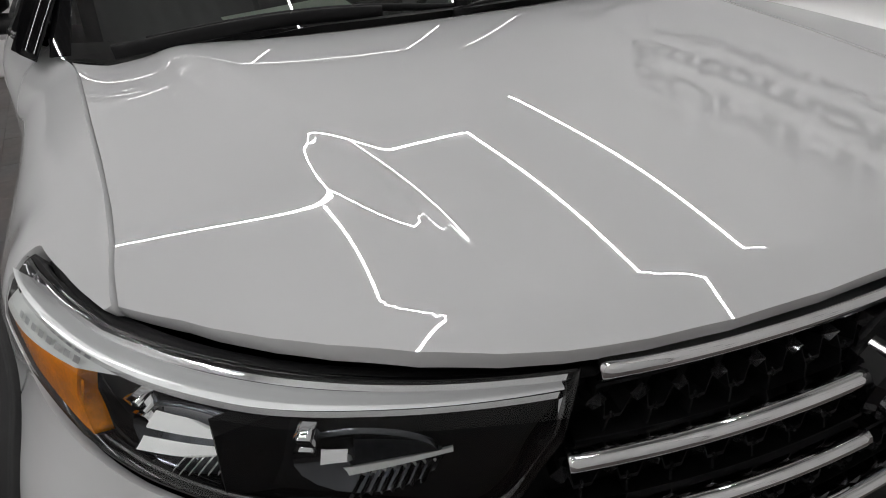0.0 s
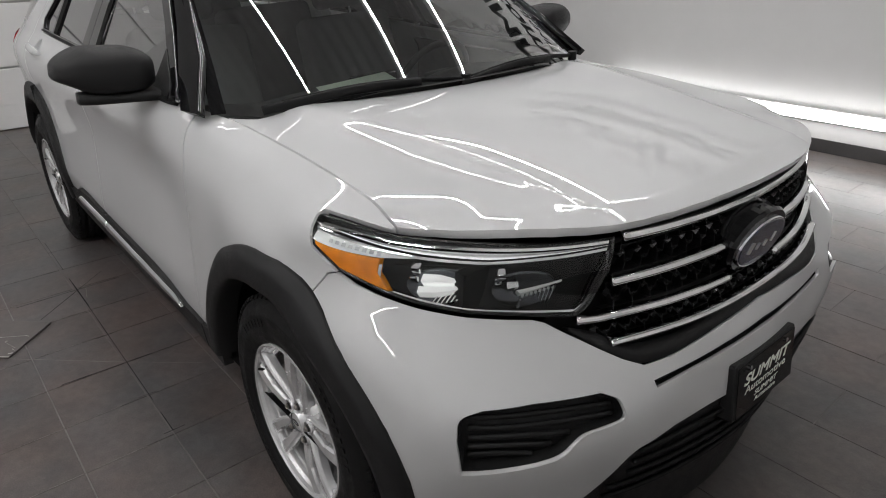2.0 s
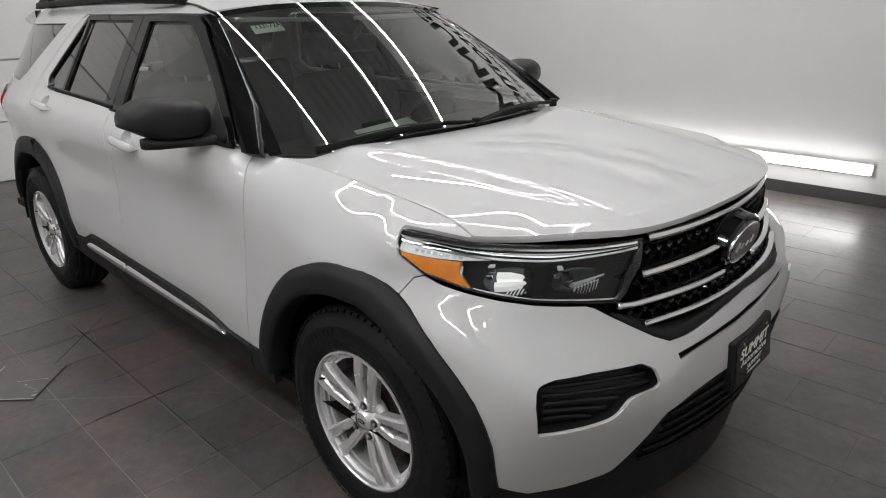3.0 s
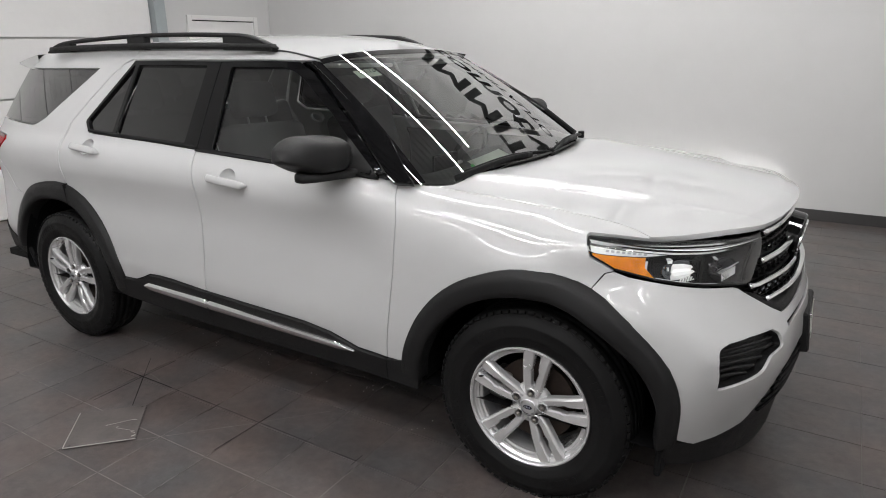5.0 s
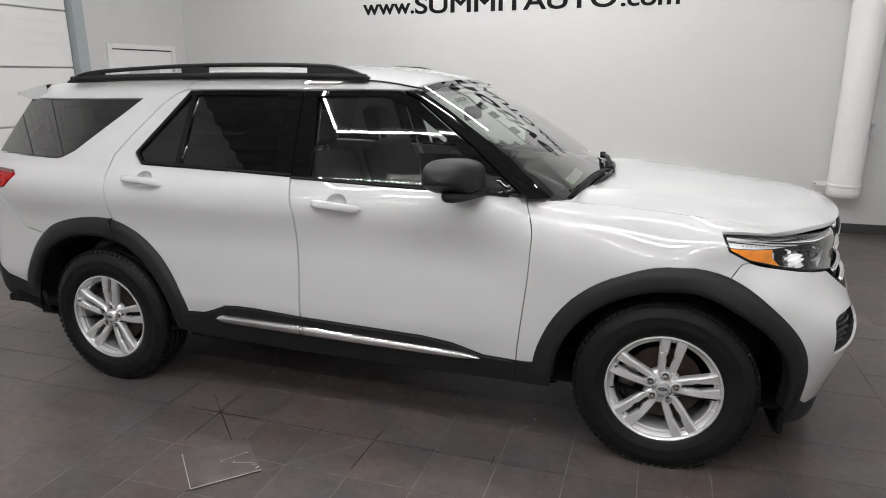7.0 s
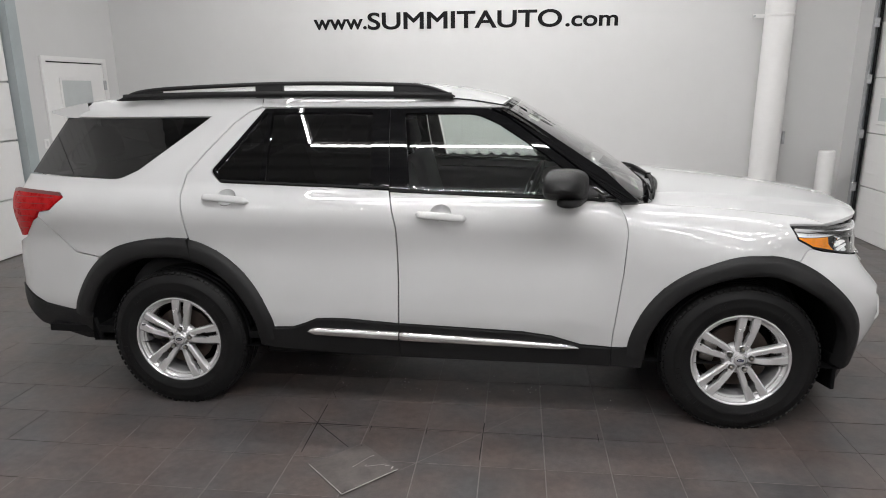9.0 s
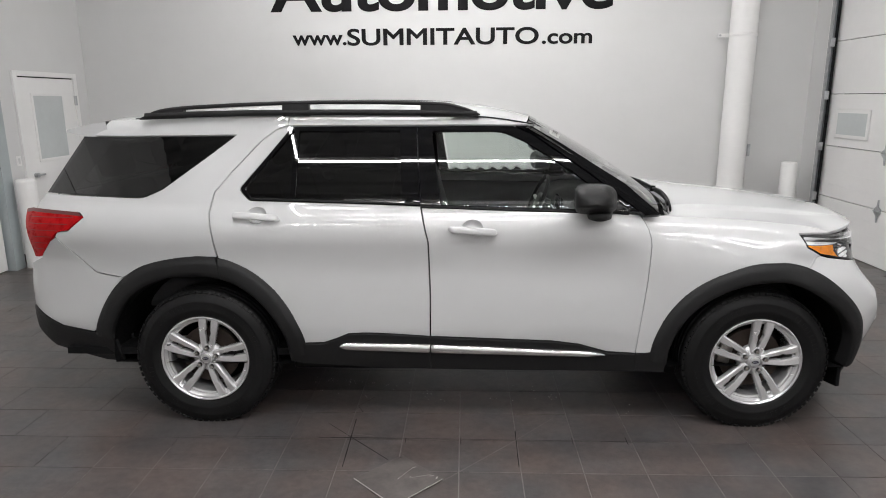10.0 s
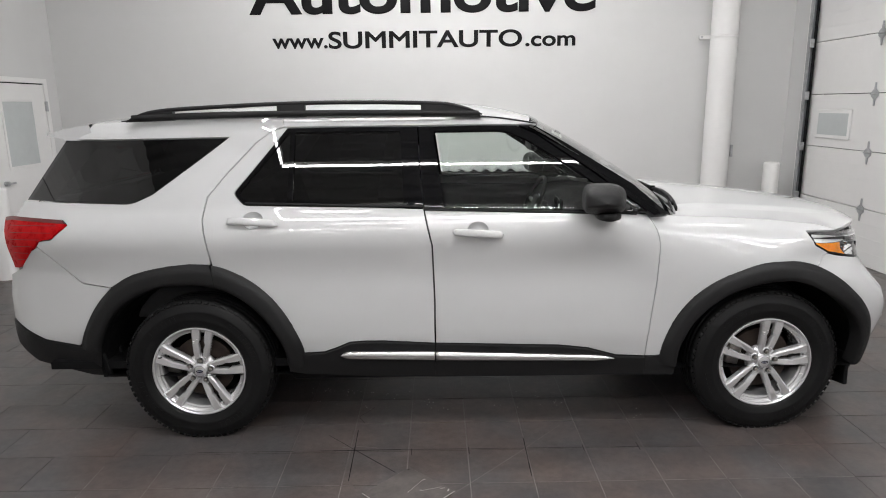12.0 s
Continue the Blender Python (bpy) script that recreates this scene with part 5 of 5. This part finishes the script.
strip_between("lower_edge", [(1.94, .962), (2.03, .953), (2.12, .945), (2.23, .942), (2.375, .937)], [(1.94, .966), (2.03, .957), (2.12, .949), (2.23, .946), (2.375, .941)], CHROME, -.012, hl, "chrome edge", n=30, k=2)
# dark bezel with two wedge lamps and fluted reflectors
panel("lamp_bezel", [(1.905, 1.016), (1.99, 1.030), (2.09, 1.037), (2.245, 1.049), (2.42, 1.064), (2.43, 1.03), (2.405, .965), (2.37, .942), (2.23, .947), (2.12, .950), (2.02, .958), (1.94, .968), (1.908, .992)], skin, DARK, hl, "black bezel", step=.03, out=-.040, depth=.01)
for base, bright in ((1.985, True), (2.185, False)):
    if bright:
        wl = panel("lamp_wedge", [(base, 1.018, .003), (base + .04, 1.020), (base + .10, 1.011), (base + .10, 1.007), (base + .004, 1.0, .003)], tipped(1.0, .7), LAMP_GLOW, hl, "wedge lamp with added glow", step=.01, out=-.012, depth=.03, gap=.001)
    else:
        wl = panel("lamp_wedge", [(base, 1.012), (base + .03, 1.014), (base + .034, 1.002), (base + .006, .998)], tipped(1.0, .7), CHROME, hl, "small chrome lamp", step=.01, out=-.014, depth=.03, gap=.001)
    panel("wedge_lower", [(base + .004, .990), (base + .10, .9985), (base + .10, .991), (base + .05, .981), (base + .008, .977)] if bright else [(base + .03, .993), (base + .145, 1.010), (base + .147, 1.005), (base + .04, .986)], tipped(.985, .7), LAMP_GLOW if bright else LAMP_WHITE, wl, step=.01, out=-.010, depth=.03, gap=.001)
    for z0, z1 in ((.999, 1.016), (.979, .991)):
        panel("wedge_cup", [(base - .024, z1 - .002), (base - .004, z1), (base + .003, z0), (base - .014, z0)], tipped(1.0, -.6), CHROME, wl, step=.008, out=-.016, depth=.02, gap=.001)
    mid = base + .055
    panel("reflector_bowl", [(mid + .082 * math.cos(t), .988 + .034 * math.sin(t)) for t in (2 * math.pi * k / 20 for k in range(20))], lambda s, z: skin(s, z, -.024 - .015 * (1 - ((s - mid) / .082) ** 2 - ((z - .988) / .034) ** 2)), SMOKED, wl, "smoked chrome reflector bowl", step=.012, depth=.006, gap=0)
    bm = bmesh.new()
    for i in range(8):
        s = base + .055 + i * .0105
        vs = [bm.verts.new(skin(s + a, .962 + b + i * .0022, o)) for a, b, o in ((-.010, -.012, -.022), (-.0055, -.012, -.016), (.0035, .012, -.024), (-.001, .012, -.030))]
        bm.faces.new(vs)
    tagged(part("flute", bm, LAMP_WHITE if bright else CHROME, wl, "fluted reflector"), kind="stuff")
panel("lens", HL, skin, LENS, hl, "clear lamp lens", step=.025, out=.0, depth=.004, gap=.004)
both_tree(hl)

# ---- wheels ----


def wheel():
    w = new("wheel")
    # tyre: side walls and tread blocks
    R, r0 = .396, .243
    prof = [(r0, -.080), (r0 + .004, -.112), (.262, -.122), (.285, -.1265), (.287, -.128), (.300, -.1275), (.330, -.125), (.335, -.1262), (.340, -.124), (.362, -.116), (.378, -.104), (.386, -.094), (.3905, -.085)]
    grooves = []
    for y in (-.060, -.020, .020, .060):
        grooves += [(R, y - .006), (R - .008, y - .005), (R - .008, y + .005), (R, y + .006)]
    prof = prof + grooves + [(r, -y) for r, y in prof[::-1]]
    v, f = lathe(prof, 96)
    mesh("tyre", v, [q[::-1] for q in f], RUBBER, w, "black tyre with worn sidewall marks")
    bm = bmesh.new()
    for i in range(72):
        a = 2 * math.pi * i / 72
        m = Matrix.Rotation(-a, 4, "Y") @ Matrix.Translation((.3795, -.0965, 0)) @ Matrix.Rotation(radians(38), 4, "Z")
        box_bm(-.007, .0052, -.012, .012, -.0112, .0112, m=m, bm=bm)
        m = Matrix.Rotation(-a - .03, 4, "Y") @ Matrix.Translation((.3895, 0, 0))
        for y in (-.040, 0, .040):
            box_bm(-.004, .0035, y - .012, y + .012, -.012, .012, m=m, bm=bm)
    tread = tagged(part("tread", bm, RUBBER, w), "black tread blocks", kind="stuff")
    bm = bmesh.new()
    for c, n_ in ((2.2, 7), (5.3, 7), (.6, 10), (3.75, 10)):
        for i in range(n_):
            a = c + (i - n_ / 2) * .085
            m = Matrix.Rotation(-a, 4, "Y") @ Matrix.Translation((.314, -.1275, 0))
            box_bm(-.012, .012, -.0012, .0008, -.008, .006, m=m, bm=bm)
    tagged(part("sidewall_mark", bm, RUBBER, w, "plain raised sidewall bars"), kind="stuff")
    # rim
    prof = [(.224, .09), (.212, .06), (.206, -.02), (.208, -.066), (.2105, -.078), (.219, -.081), (.2205, -.090), (.2275, -.093), (.2345, -.102), (.236, -.113), (.241, -.1185), (.2465, -.117), (.2485, -.110), (.2485, -.095)]
    v, f = lathe(prof, 96)
    rim = mesh("rim", v, f, ALLOY, w, "silver alloy rim with five double spokes", smooth=False)
    rim.data.flip_normals()
    outer = smooth([.040, .08, .13, .18, .232], [.029, .039, .047, .053, .060])
    inner = pchip([.040, .072, .090, .125, .150, .165, .232], [.0, .0015, .008, .0105, .0165, .012, .012])
    face_y = smooth([.040, .08, .14, .20, .232], [-.094, -.100, -.108, -.1105, -.108])
    for i in range(5):
        a = radians(82 + 72 * i)
        m = Matrix.Rotation(-a, 4, "Y")
        for sd in (-1, 1):
            verts, faces = [], []
            rs = [.040, .056, .072, .082, .092, .108, .125, .138, .150, .158, .166, .185, .205, .220, .232]
            for r in rs:
                o0, o1, y = inner(r), outer(r), face_y(r)
                for o, dy in ((o0, .034), (o0, .010), (o0 + .0045, .003), (o1 - .009, 0), (o1 - .0025, .005), (o1, .012), (o1, .034)):
                    verts.append((r, y + dy, sd * o))
            for k in range(len(rs) - 1):
                for j in range(6):
                    q = (7 * k + j, 7 * k + j + 1, 7 * k + 8 + j, 7 * k + 7 + j)
                    faces.append(q if sd < 0 else q[::-1])
            mesh("spoke", [m @ Vector(p) for p in verts], faces, ALLOY, rim, smooth=False)
        bm = cyl_bm(m @ Vector((.0575, -.080, 0)), m @ Vector((.0575, -.106, 0)), .0125, .0118, n=6)
        part("wheel_nut", bm, NUT, rim, "dark steel wheel nut", smooth=False)
        part("nut_tip", cyl_bm(m @ Vector((.0575, -.106, 0)), m @ Vector((.0575, -.1115, 0)), .0100, .006, n=14), STEEL, rim, smooth=True)
        vv, ff = lathe([(.0155, -.076), (.0165, -.1015), (.0192, -.1025), (.0215, -.096), (.023, -.07)], 24)
        mesh("nut_well", [m @ (Vector(p) + Vector((.0575, 0, 0))) for p in vv], ff, ALLOY, rim)
        vv, ff = lathe([(0, -.084), (.0135, -.084)], 24)
        mesh("well_floor", [m @ (Vector(p) + Vector((.0575, 0, 0))) for p in vv], ff, DARK, rim)
    v, f = lathe([(.0285, -.110), (.0305, -.1105), (.033, -.108), (.038, -.098), (.042, -.090), (.062, -.083), (.080, -.078), (.083, -.05)], 48)
    mesh("hub", v, f, ALLOY, rim).data.flip_normals()
    v, f = lathe([(0, -.1095), (.018, -.109), (.026, -.1075), (.0285, -.1055)], 40)
    cap = mesh("hub_cap", v, f, SILVER, rim, "silver hub cap with a dark oval")
    cap.data.flip_normals()
    bm = bmesh.new()
    vs = [bm.verts.new((.0185 * math.cos(t), -.1102, .0082 * math.sin(t))) for t in (2 * math.pi * i / 30 for i in range(30))]
    bm.faces.new(vs)
    part("cap_mark", bm, BLUE, cap, "dark oval mark")
    for i in range(4):
        bm = box_bm(-.0115 + i * .006, -.0085 + i * .006, -.1108, -.1102, -.003, .003, .0)
        part("mark_bar", bm, SILVER, cap)
    v, f = lathe([(.07, -.035), (.165, -.035), (.165, -.015), (.07, -.015)], 48)
    mesh("brake_disc", v, [q[::-1] for q in f], RUST, w, "dark rusty brake disc", smooth=False)
    bm = bmesh.new()
    m = Matrix.Rotation(radians(170), 4, "Y")
    box_bm(.11, .185, -.06, .02, -.06, .06, .012, m=Matrix.Rotation(radians(-168), 4, "Y"), bm=bm)
    part("brake_caliper", bm, STEEL, w, "grey brake caliper", smooth=True)
    v, f = lathe([(0, .06), (.20, .06), (.205, .09)], 40)
    mesh("inner_shield", v, f, DARK, w)
    bm = cyl_bm((-.19, -.09, .075), (-.205, -.118, .082), .004, n=8)
    part("valve", bm, RUBBER, w)
    return w


HUB_Y, HUB_Z = -.93 + .112, .385
first = wheel()
first.parent = suv
first.location = (1.5125, HUB_Y, HUB_Z)
for x, y, rz, lean in ((-1.5125, HUB_Y, 0, 0), (1.5125, 2 * MID - HUB_Y, 180, 0), (-1.5125, 2 * MID - HUB_Y, 180, 0)):
    copy_thing(first, pose(x, y, HUB_Z, 0, lean, rz))

# wheel housings, underbody, unseen dark boxes that block light under the bonnet
for xc in (1.5125, -1.5125):
    v, f = lathe([(.50, -.10), (.485, .30), (.42, .42), (0, .43)], 40)
    vv = [(xc + x, HUB_Y + y, max(HUB_Z + .02 + z, .36)) for x, y, z in v]
    both(mesh("wheel_housing", vv, f, DARK, suv, "black wheel housing liner"))
bm = box_bm(-2.30, -1.98, CY - .70, CY + .70, .42, .50, .02)
box_bm(-1.04, 1.04, CY - .78, CY + .78, .31, .36, .02, bm=bm)
box_bm(-2.0, 2.1, CY - .42, CY + .42, .25, .40, .02, bm=bm)
part("underbody", bm, DARK, suv)
for sd in (-1, 1):
    part("air_deflector", box_bm(1.985, 2.01, CY + sd * .66 - .15, CY + sd * .66 + .15, .235, .42, .008), DARK, suv, "black rubber air deflector")
bm = box_bm(1.05, 2.1, CY - .45, CY + .45, .45, 1.02, .03)
box_bm(2.02, 2.05, CY - .72, CY + .72, .45, 1.02, bm=bm)
box_bm(.93, 1.03, CY - .83, CY + .83, .36, 1.12, .01, bm=bm)
part("engine_bay", bm, DARK, suv)

# ---- cabin ----


def soft(name, x0, x1, y0, y1, z0, z1, parent, mat=CLOTH, bev=.05, m=None, label=""):
    return part(name, box_bm(x0, x1, y0, y1, z0, z1, bev, m=m, seg=4), mat, parent, label, smooth=True)


def seat(x, y, w=.52):
    s = part("seat", box_bm(x - .26, x + .28, y - w / 2, y + w / 2, .62, .80, .06, seg=4), CLOTH, suv, "charcoal cloth seat", smooth=True)
    m = Matrix.Translation((x - .24, 0, .75)) @ Matrix.Rotation(radians(-16), 4, "Y") @ Matrix.Translation((-(x - .24), 0, -.75))
    soft("backrest", x - .32, x - .17, y - w / 2, y + w / 2, .74, 1.36, s, m=m)
    soft("headrest", x - .31, x - .20, y - .135, y + .135, 1.40, 1.58, s, m=m, bev=.04)
    for d in (-.06, .06):
        part("headrest_post", cyl_bm(m @ Vector((x - .255, y + d, 1.32)), m @ Vector((x - .255, y + d, 1.43)), .006, n=8), GALV, s)
    return s


seat(.05, CY - .40)
seat(.05, CY + .40)
for y in (-.40, .40):
    seat(-.95, CY + y, .60)
seat(-1.75, CY - .33, .5)
seat(-1.75, CY + .33, .5)
part("cabin_floor", box_bm(-2.3, .95, CY - .82, CY + .82, .40, .44), DARK, suv)
# dashboard
verts, faces = [], []
prof = [(1.06, 1.14), (.90, 1.165), (.74, 1.165), (.60, 1.13), (.565, 1.07), (.60, .95), (.66, .80), (.70, .55), (1.06, .55)]
n = 20
for i in range(n + 1):
    k = -1 + 2 * i / n
    for x, z in prof:
        hump = .035 * math.exp(-((k - .46) / .22) ** 2) * (x < .95) * (z > 1.1)
        verts.append((x - .06 * (k * k) * (x < .95), CY + .80 * k, z + hump))
p_ = len(prof)
for i in range(n):
    for j in range(p_ - 1):
        faces.append((i * p_ + j, (i + 1) * p_ + j, (i + 1) * p_ + j + 1, i * p_ + j + 1))
dash = mesh("dashboard", verts, [f[::-1] for f in faces], PLASTIC, suv, "black soft dashboard")
part("display", box_bm(.555, .575, CY - .11, CY + .11, 1.06, 1.20, .006), GLOSS, dash, "dark centre display")
for y in (-.62, -.30, .18, .62):
    vent = part("vent", box_bm(.548, .57, CY + y - .065, CY + y + .065, 1.045, 1.10, .006), DARK, dash)
    part("vent_bezel", box_bm(.544, .552, CY + y - .07, CY + y + .07, 1.098, 1.104, .001), SILVER, vent)
part("console", box_bm(-.25, .62, CY - .13, CY + .13, .44, .86, .03, seg=3), PLASTIC, suv, smooth=True)
# steering wheel on the left-hand seat's side
sy = CY + .38
mw = Matrix.Translation((.46, sy, 1.10)) @ Matrix.Rotation(radians(-65), 4, "Y")
pts = [mw @ Vector((.185 * math.cos(2 * math.pi * i / 40), .185 * math.sin(2 * math.pi * i / 40), 0)) for i in range(41)]
v, fcs = sweep(pts, ring(.015, .015, 8), up=mw.to_3x3() @ Vector((0, 0, 1)))
stw = mesh("steering_wheel", v, fcs, PLASTIC, suv, "black steering wheel")
part("wheel_boss", box_bm(-.07, .06, -.08, .08, -.04, .0, .02, m=mw, seg=3), PLASTIC, stw, smooth=True)
for a, b in (((0, -.18, -.008), (0, -.06, -.015)), ((0, .18, -.008), (0, .06, -.015)), ((-.18, 0, -.008), (-.05, 0, -.015))):
    part("wheel_spoke", cyl_bm(mw @ Vector(a), mw @ Vector(b), .013, n=8), SILVER, stw)
part("column", cyl_bm(mw @ Vector((0, 0, -.02)), mw @ Vector((0, 0, -.22)), .05, n=16), PLASTIC, stw)
# headliner, inner mirror, pillars
panel("headliner", [(-2.05, -.93), (.30, -.93), (.30, 0), (.30, .93), (-2.05, .93)], lambda x, k: tuple(np.array(roof(x, k)) - np.array((0, 0, .045))), HEADLINER, suv, "grey headliner", step=.12, depth=.004, flip=True)
rm = part("inner_mirror", box_bm(.36, .40, CY - .13, CY + .13, 1.49, 1.565, .018, seg=3), PLASTIC, suv, "black inner mirror", smooth=True)
part("mirror_stem", cyl_bm((.39, CY, 1.55), (.45, CY, 1.60), .012, n=10), PLASTIC, rm)
part("sun_visor", box_bm(.18, .36, CY - .56, CY - .16, 1.622, 1.640, .006), HEADLINER, suv)
part("sun_visor", box_bm(.18, .36, CY + .16, CY + .56, 1.622, 1.640, .006), HEADLINER, suv)


# body warped to fit the camera's view; wheels and bonnet are drawn in place
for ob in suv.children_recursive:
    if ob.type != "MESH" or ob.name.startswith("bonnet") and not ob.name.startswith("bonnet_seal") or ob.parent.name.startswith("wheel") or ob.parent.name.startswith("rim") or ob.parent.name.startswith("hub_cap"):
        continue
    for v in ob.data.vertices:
        v.co = fit_to_view(*v.co)

# ---- floor tiles, each its own piece near the car ----
floor = bpy.data.objects["floor"]
TW, JW = .306, .0030
X0, Y0 = .213, -1.109
tile_meshes = {}


def tile_mesh(w):
    if w not in tile_meshes:
        bm = bmesh.new()
        a, b = w * TW / 2 - JW / 2, TW / 2 - JW / 2
        e = .0012
        top = [bm.verts.new((x, y, 0)) for x, y in ((-a + e, -b + e), (a - e, -b + e), (a - e, b - e), (-a + e, b - e))]
        low = [bm.verts.new((x, y, -.004)) for x, y in ((-a, -b), (a, -b), (a, b), (-a, b))]
        bm.faces.new(top)
        for i in range(4):
            bm.faces.new((low[i], low[(i + 1) % 4], top[(i + 1) % 4], top[i]))
        me = bpy.data.meshes.new("tile")
        bm.to_mesh(me)
        bm.free()
        me.materials.append(TILE)
        tile_meshes[w] = me
    return tile_meshes[w]


far = bmesh.new()
count = 0
for j in range(-23, 24):
    yc = Y0 + (j - .5) * TW
    if not YF + .1 < yc < YB - .1:
        continue
    i = -22
    while i < 18:
        xs = X0 + i * TW
        w = 1
        if xs < -1.6 or xs > 1.9 or yc > .3:                   # long tiles in running bond away from the car
            w = 2
            if j % 2 and i == -22:
                w = 1
        xc = xs + w * TW / 2
        i += w
        if not XL < xc < XR:
            continue
        if -2.9 < xc < 2.6 and -2.35 < yc < -.45 and count < 298:
            o = new("tile", tile_mesh(w))
            o.location = (xc, yc, random.uniform(-.0004, .0004))
            o.parent = floor
            count += 1
        else:
            a, b = w * TW / 2 - JW / 2, TW / 2 - JW / 2
            z = random.uniform(-.0004, .0004)
            top = [far.verts.new((xc + x, yc + y, z)) for x, y in ((-a, -b), (a, -b), (a, b), (-a, b))]
            low = [far.verts.new((xc + x, yc + y, -.004)) for x, y in ((-a, -b), (a, -b), (a, b), (-a, b))]
            far.faces.new(top)
            for k in range(4):
                far.faces.new((low[k], low[(k + 1) % 4], top[(k + 1) % 4], top[k]))
tagged(part("far_tile", far, TILE, floor), kind="stuff")

# the loose square plate laid askew on the floor
plate = thing("floor_plate", "square tile laid askew on the dark floor", "tile")
c, s = math.cos(PLATE_TURN), math.sin(PLATE_TURN)
m = Matrix(((c, -s, 0, PLATE_AT[0]), (s, c, 0, PLATE_AT[1]), (0, 0, 1, 0), (0, 0, 0, 1)))
part("tile", box_bm(-.15, .15, -.15, .15, .0015, .009, .002, m=m), TILE_LOOSE, plate)
bm = box_bm(-.151, .151, -.153, -.1505, .0062, .0096, m=m)
box_bm(-.153, -.1505, -.15, .151, .0062, .0096, m=m, bm=bm)
part("edge", bm, CRUMB, plate, "pale worn edge")
bm = bmesh.new()
for x, y, w_, h_, r_ in ((.118, .02, .022, .0022, -.25), (.137, -.125, .018, .006, .5), (.13, -.095, .022, .0018, -.55), (.0, .0, .010, .0025, .2), (.05, -.03, .010, .002, .2), (.06, .012, .11, .0004, .2), (.09, -.06, .10, .0004, -.5)):
    m2 = m @ Matrix.Translation((x, y, .0093)) @ Matrix.Rotation(r_, 4, "Z")
    box_bm(-w_ / 2, w_ / 2, -h_ / 2, h_ / 2, -.0004, .0008, m=m2, bm=bm)
tagged(part("scratch", bm, CRUMB, plate, "pale scratches"), kind="stuff")
# dark open joints, fine ones where they fade out, and the cuts across the tiles
bm = bmesh.new()


def cut(a, b, w):
    a, b = Vector(a), Vector(b)
    d = b - a
    nn = Vector((-d.y, d.x)).normalized() * w
    k = 6
    for i in range(k):
        p, q = a + d * i / k, a + d * (i + 1) / k
        j = random.uniform(.55, 1.15)
        bm.faces.new([bm.verts.new((v.x, v.y, .0012)) for v in (p - nn * j, q - nn * j, q + nn * j, p + nn * j)])


for a, b, w in (((-.86, -1.094), (-.44, -1.094), .0030), ((-.44, -1.095), (.56, -1.102), .0017), ((.66, -1.104), (.80, -1.105), .0018),
                ((-.687, -.88), (-.676, -1.38), .0026), ((.213, -1.0), (.206, -1.36), .0024), ((.512, -1.07), (.510, -1.14), .0018), ((.80, -1.06), (.80, -1.14), .0018),
                ((-.84, -.93), (-.675, -1.094), .0016), ((-.675, -1.094), (-.456, -1.31), .0022), ((-.383, -1.09), (-.383, -1.15), .0020), ((-.086, -1.08), (-.085, -1.15), .0020),
                ((-1.5, -1.09), (-1.0, -1.093), .0012), ((-.62, -.60), (-.70, -.72), .0014), ((-.70, -.72), (-.66, -.80), .0012)):
    cut(a, b, w)
tagged(part("open_joint", bm, DARK, floor), "dark open joint between tiles", kind="stuff")
bm = bmesh.new()
for a, b, w in (((.21, -1.102), (-.176, -1.50), .0013), ((.44, -.85), (.21, -1.10), .0008), ((-.75, -1.065), (-.66, -1.055), .0014), ((-.66, -1.055), (-.56, -1.075), .0014)):
    cut(a, b, w)
for j in (-1, -2, -3):                                           # joints filled to the top with pale grout
    y = Y0 + j * TW
    for i in range(-7, 5):
        cut((X0 + i * TW + .004, y), (X0 + (i + 1) * TW - .004, y), random.uniform(.0009, .0016))
for i in range(-7, 5):
    x = X0 + i * TW
    for y in (Y0 - .10 if i not in (-3, 0) else Y0 - .27, Y0 - TW - .004, Y0 - 2 * TW - .004):
        lo = -3 * TW if y < Y0 - 2 * TW else -2 * TW if y < Y0 - TW else -TW
        cut((x, y), (x, Y0 + lo + .004), random.uniform(.0009, .0016))
tagged(part("pale_scratch", bm, GROUT_LIGHT, floor), "pale grout and scratches across the tiles", kind="stuff")
# crumbs swept up beside the sill
bm = bmesh.new()
for cx, cy, n_ in ((-.95, -.36, 9), (-.77, -.38, 9), (-.68, -.37, 7), (-.48, -.42, 4), (-.30, -.54, 5), (-.23, -.62, 5), (.34, -.46, 4), (.46, -.58, 8), (-.93, -.53, 4), (-.60, -.63, 3), (.09, -.62, 3), (.9, -.75, 4)):
    for _ in range(n_):
        x, y, r_ = cx + random.gauss(0, .05), cy + random.gauss(0, .03), random.uniform(.0012, .0030)
        m2 = Matrix.Translation((x, y, r_ * .5 + .0006)) @ Matrix.Rotation(random.uniform(0, 3), 4, "Z")
        box_bm(-r_, r_, -r_ * .7, r_ * .7, -r_ * .5, r_ * .5, m=m2, bm=bm)
tagged(part("crumb", bm, CRUMB, None), "pale crumbs scattered on the dark tiles", "debris", kind="stuff")
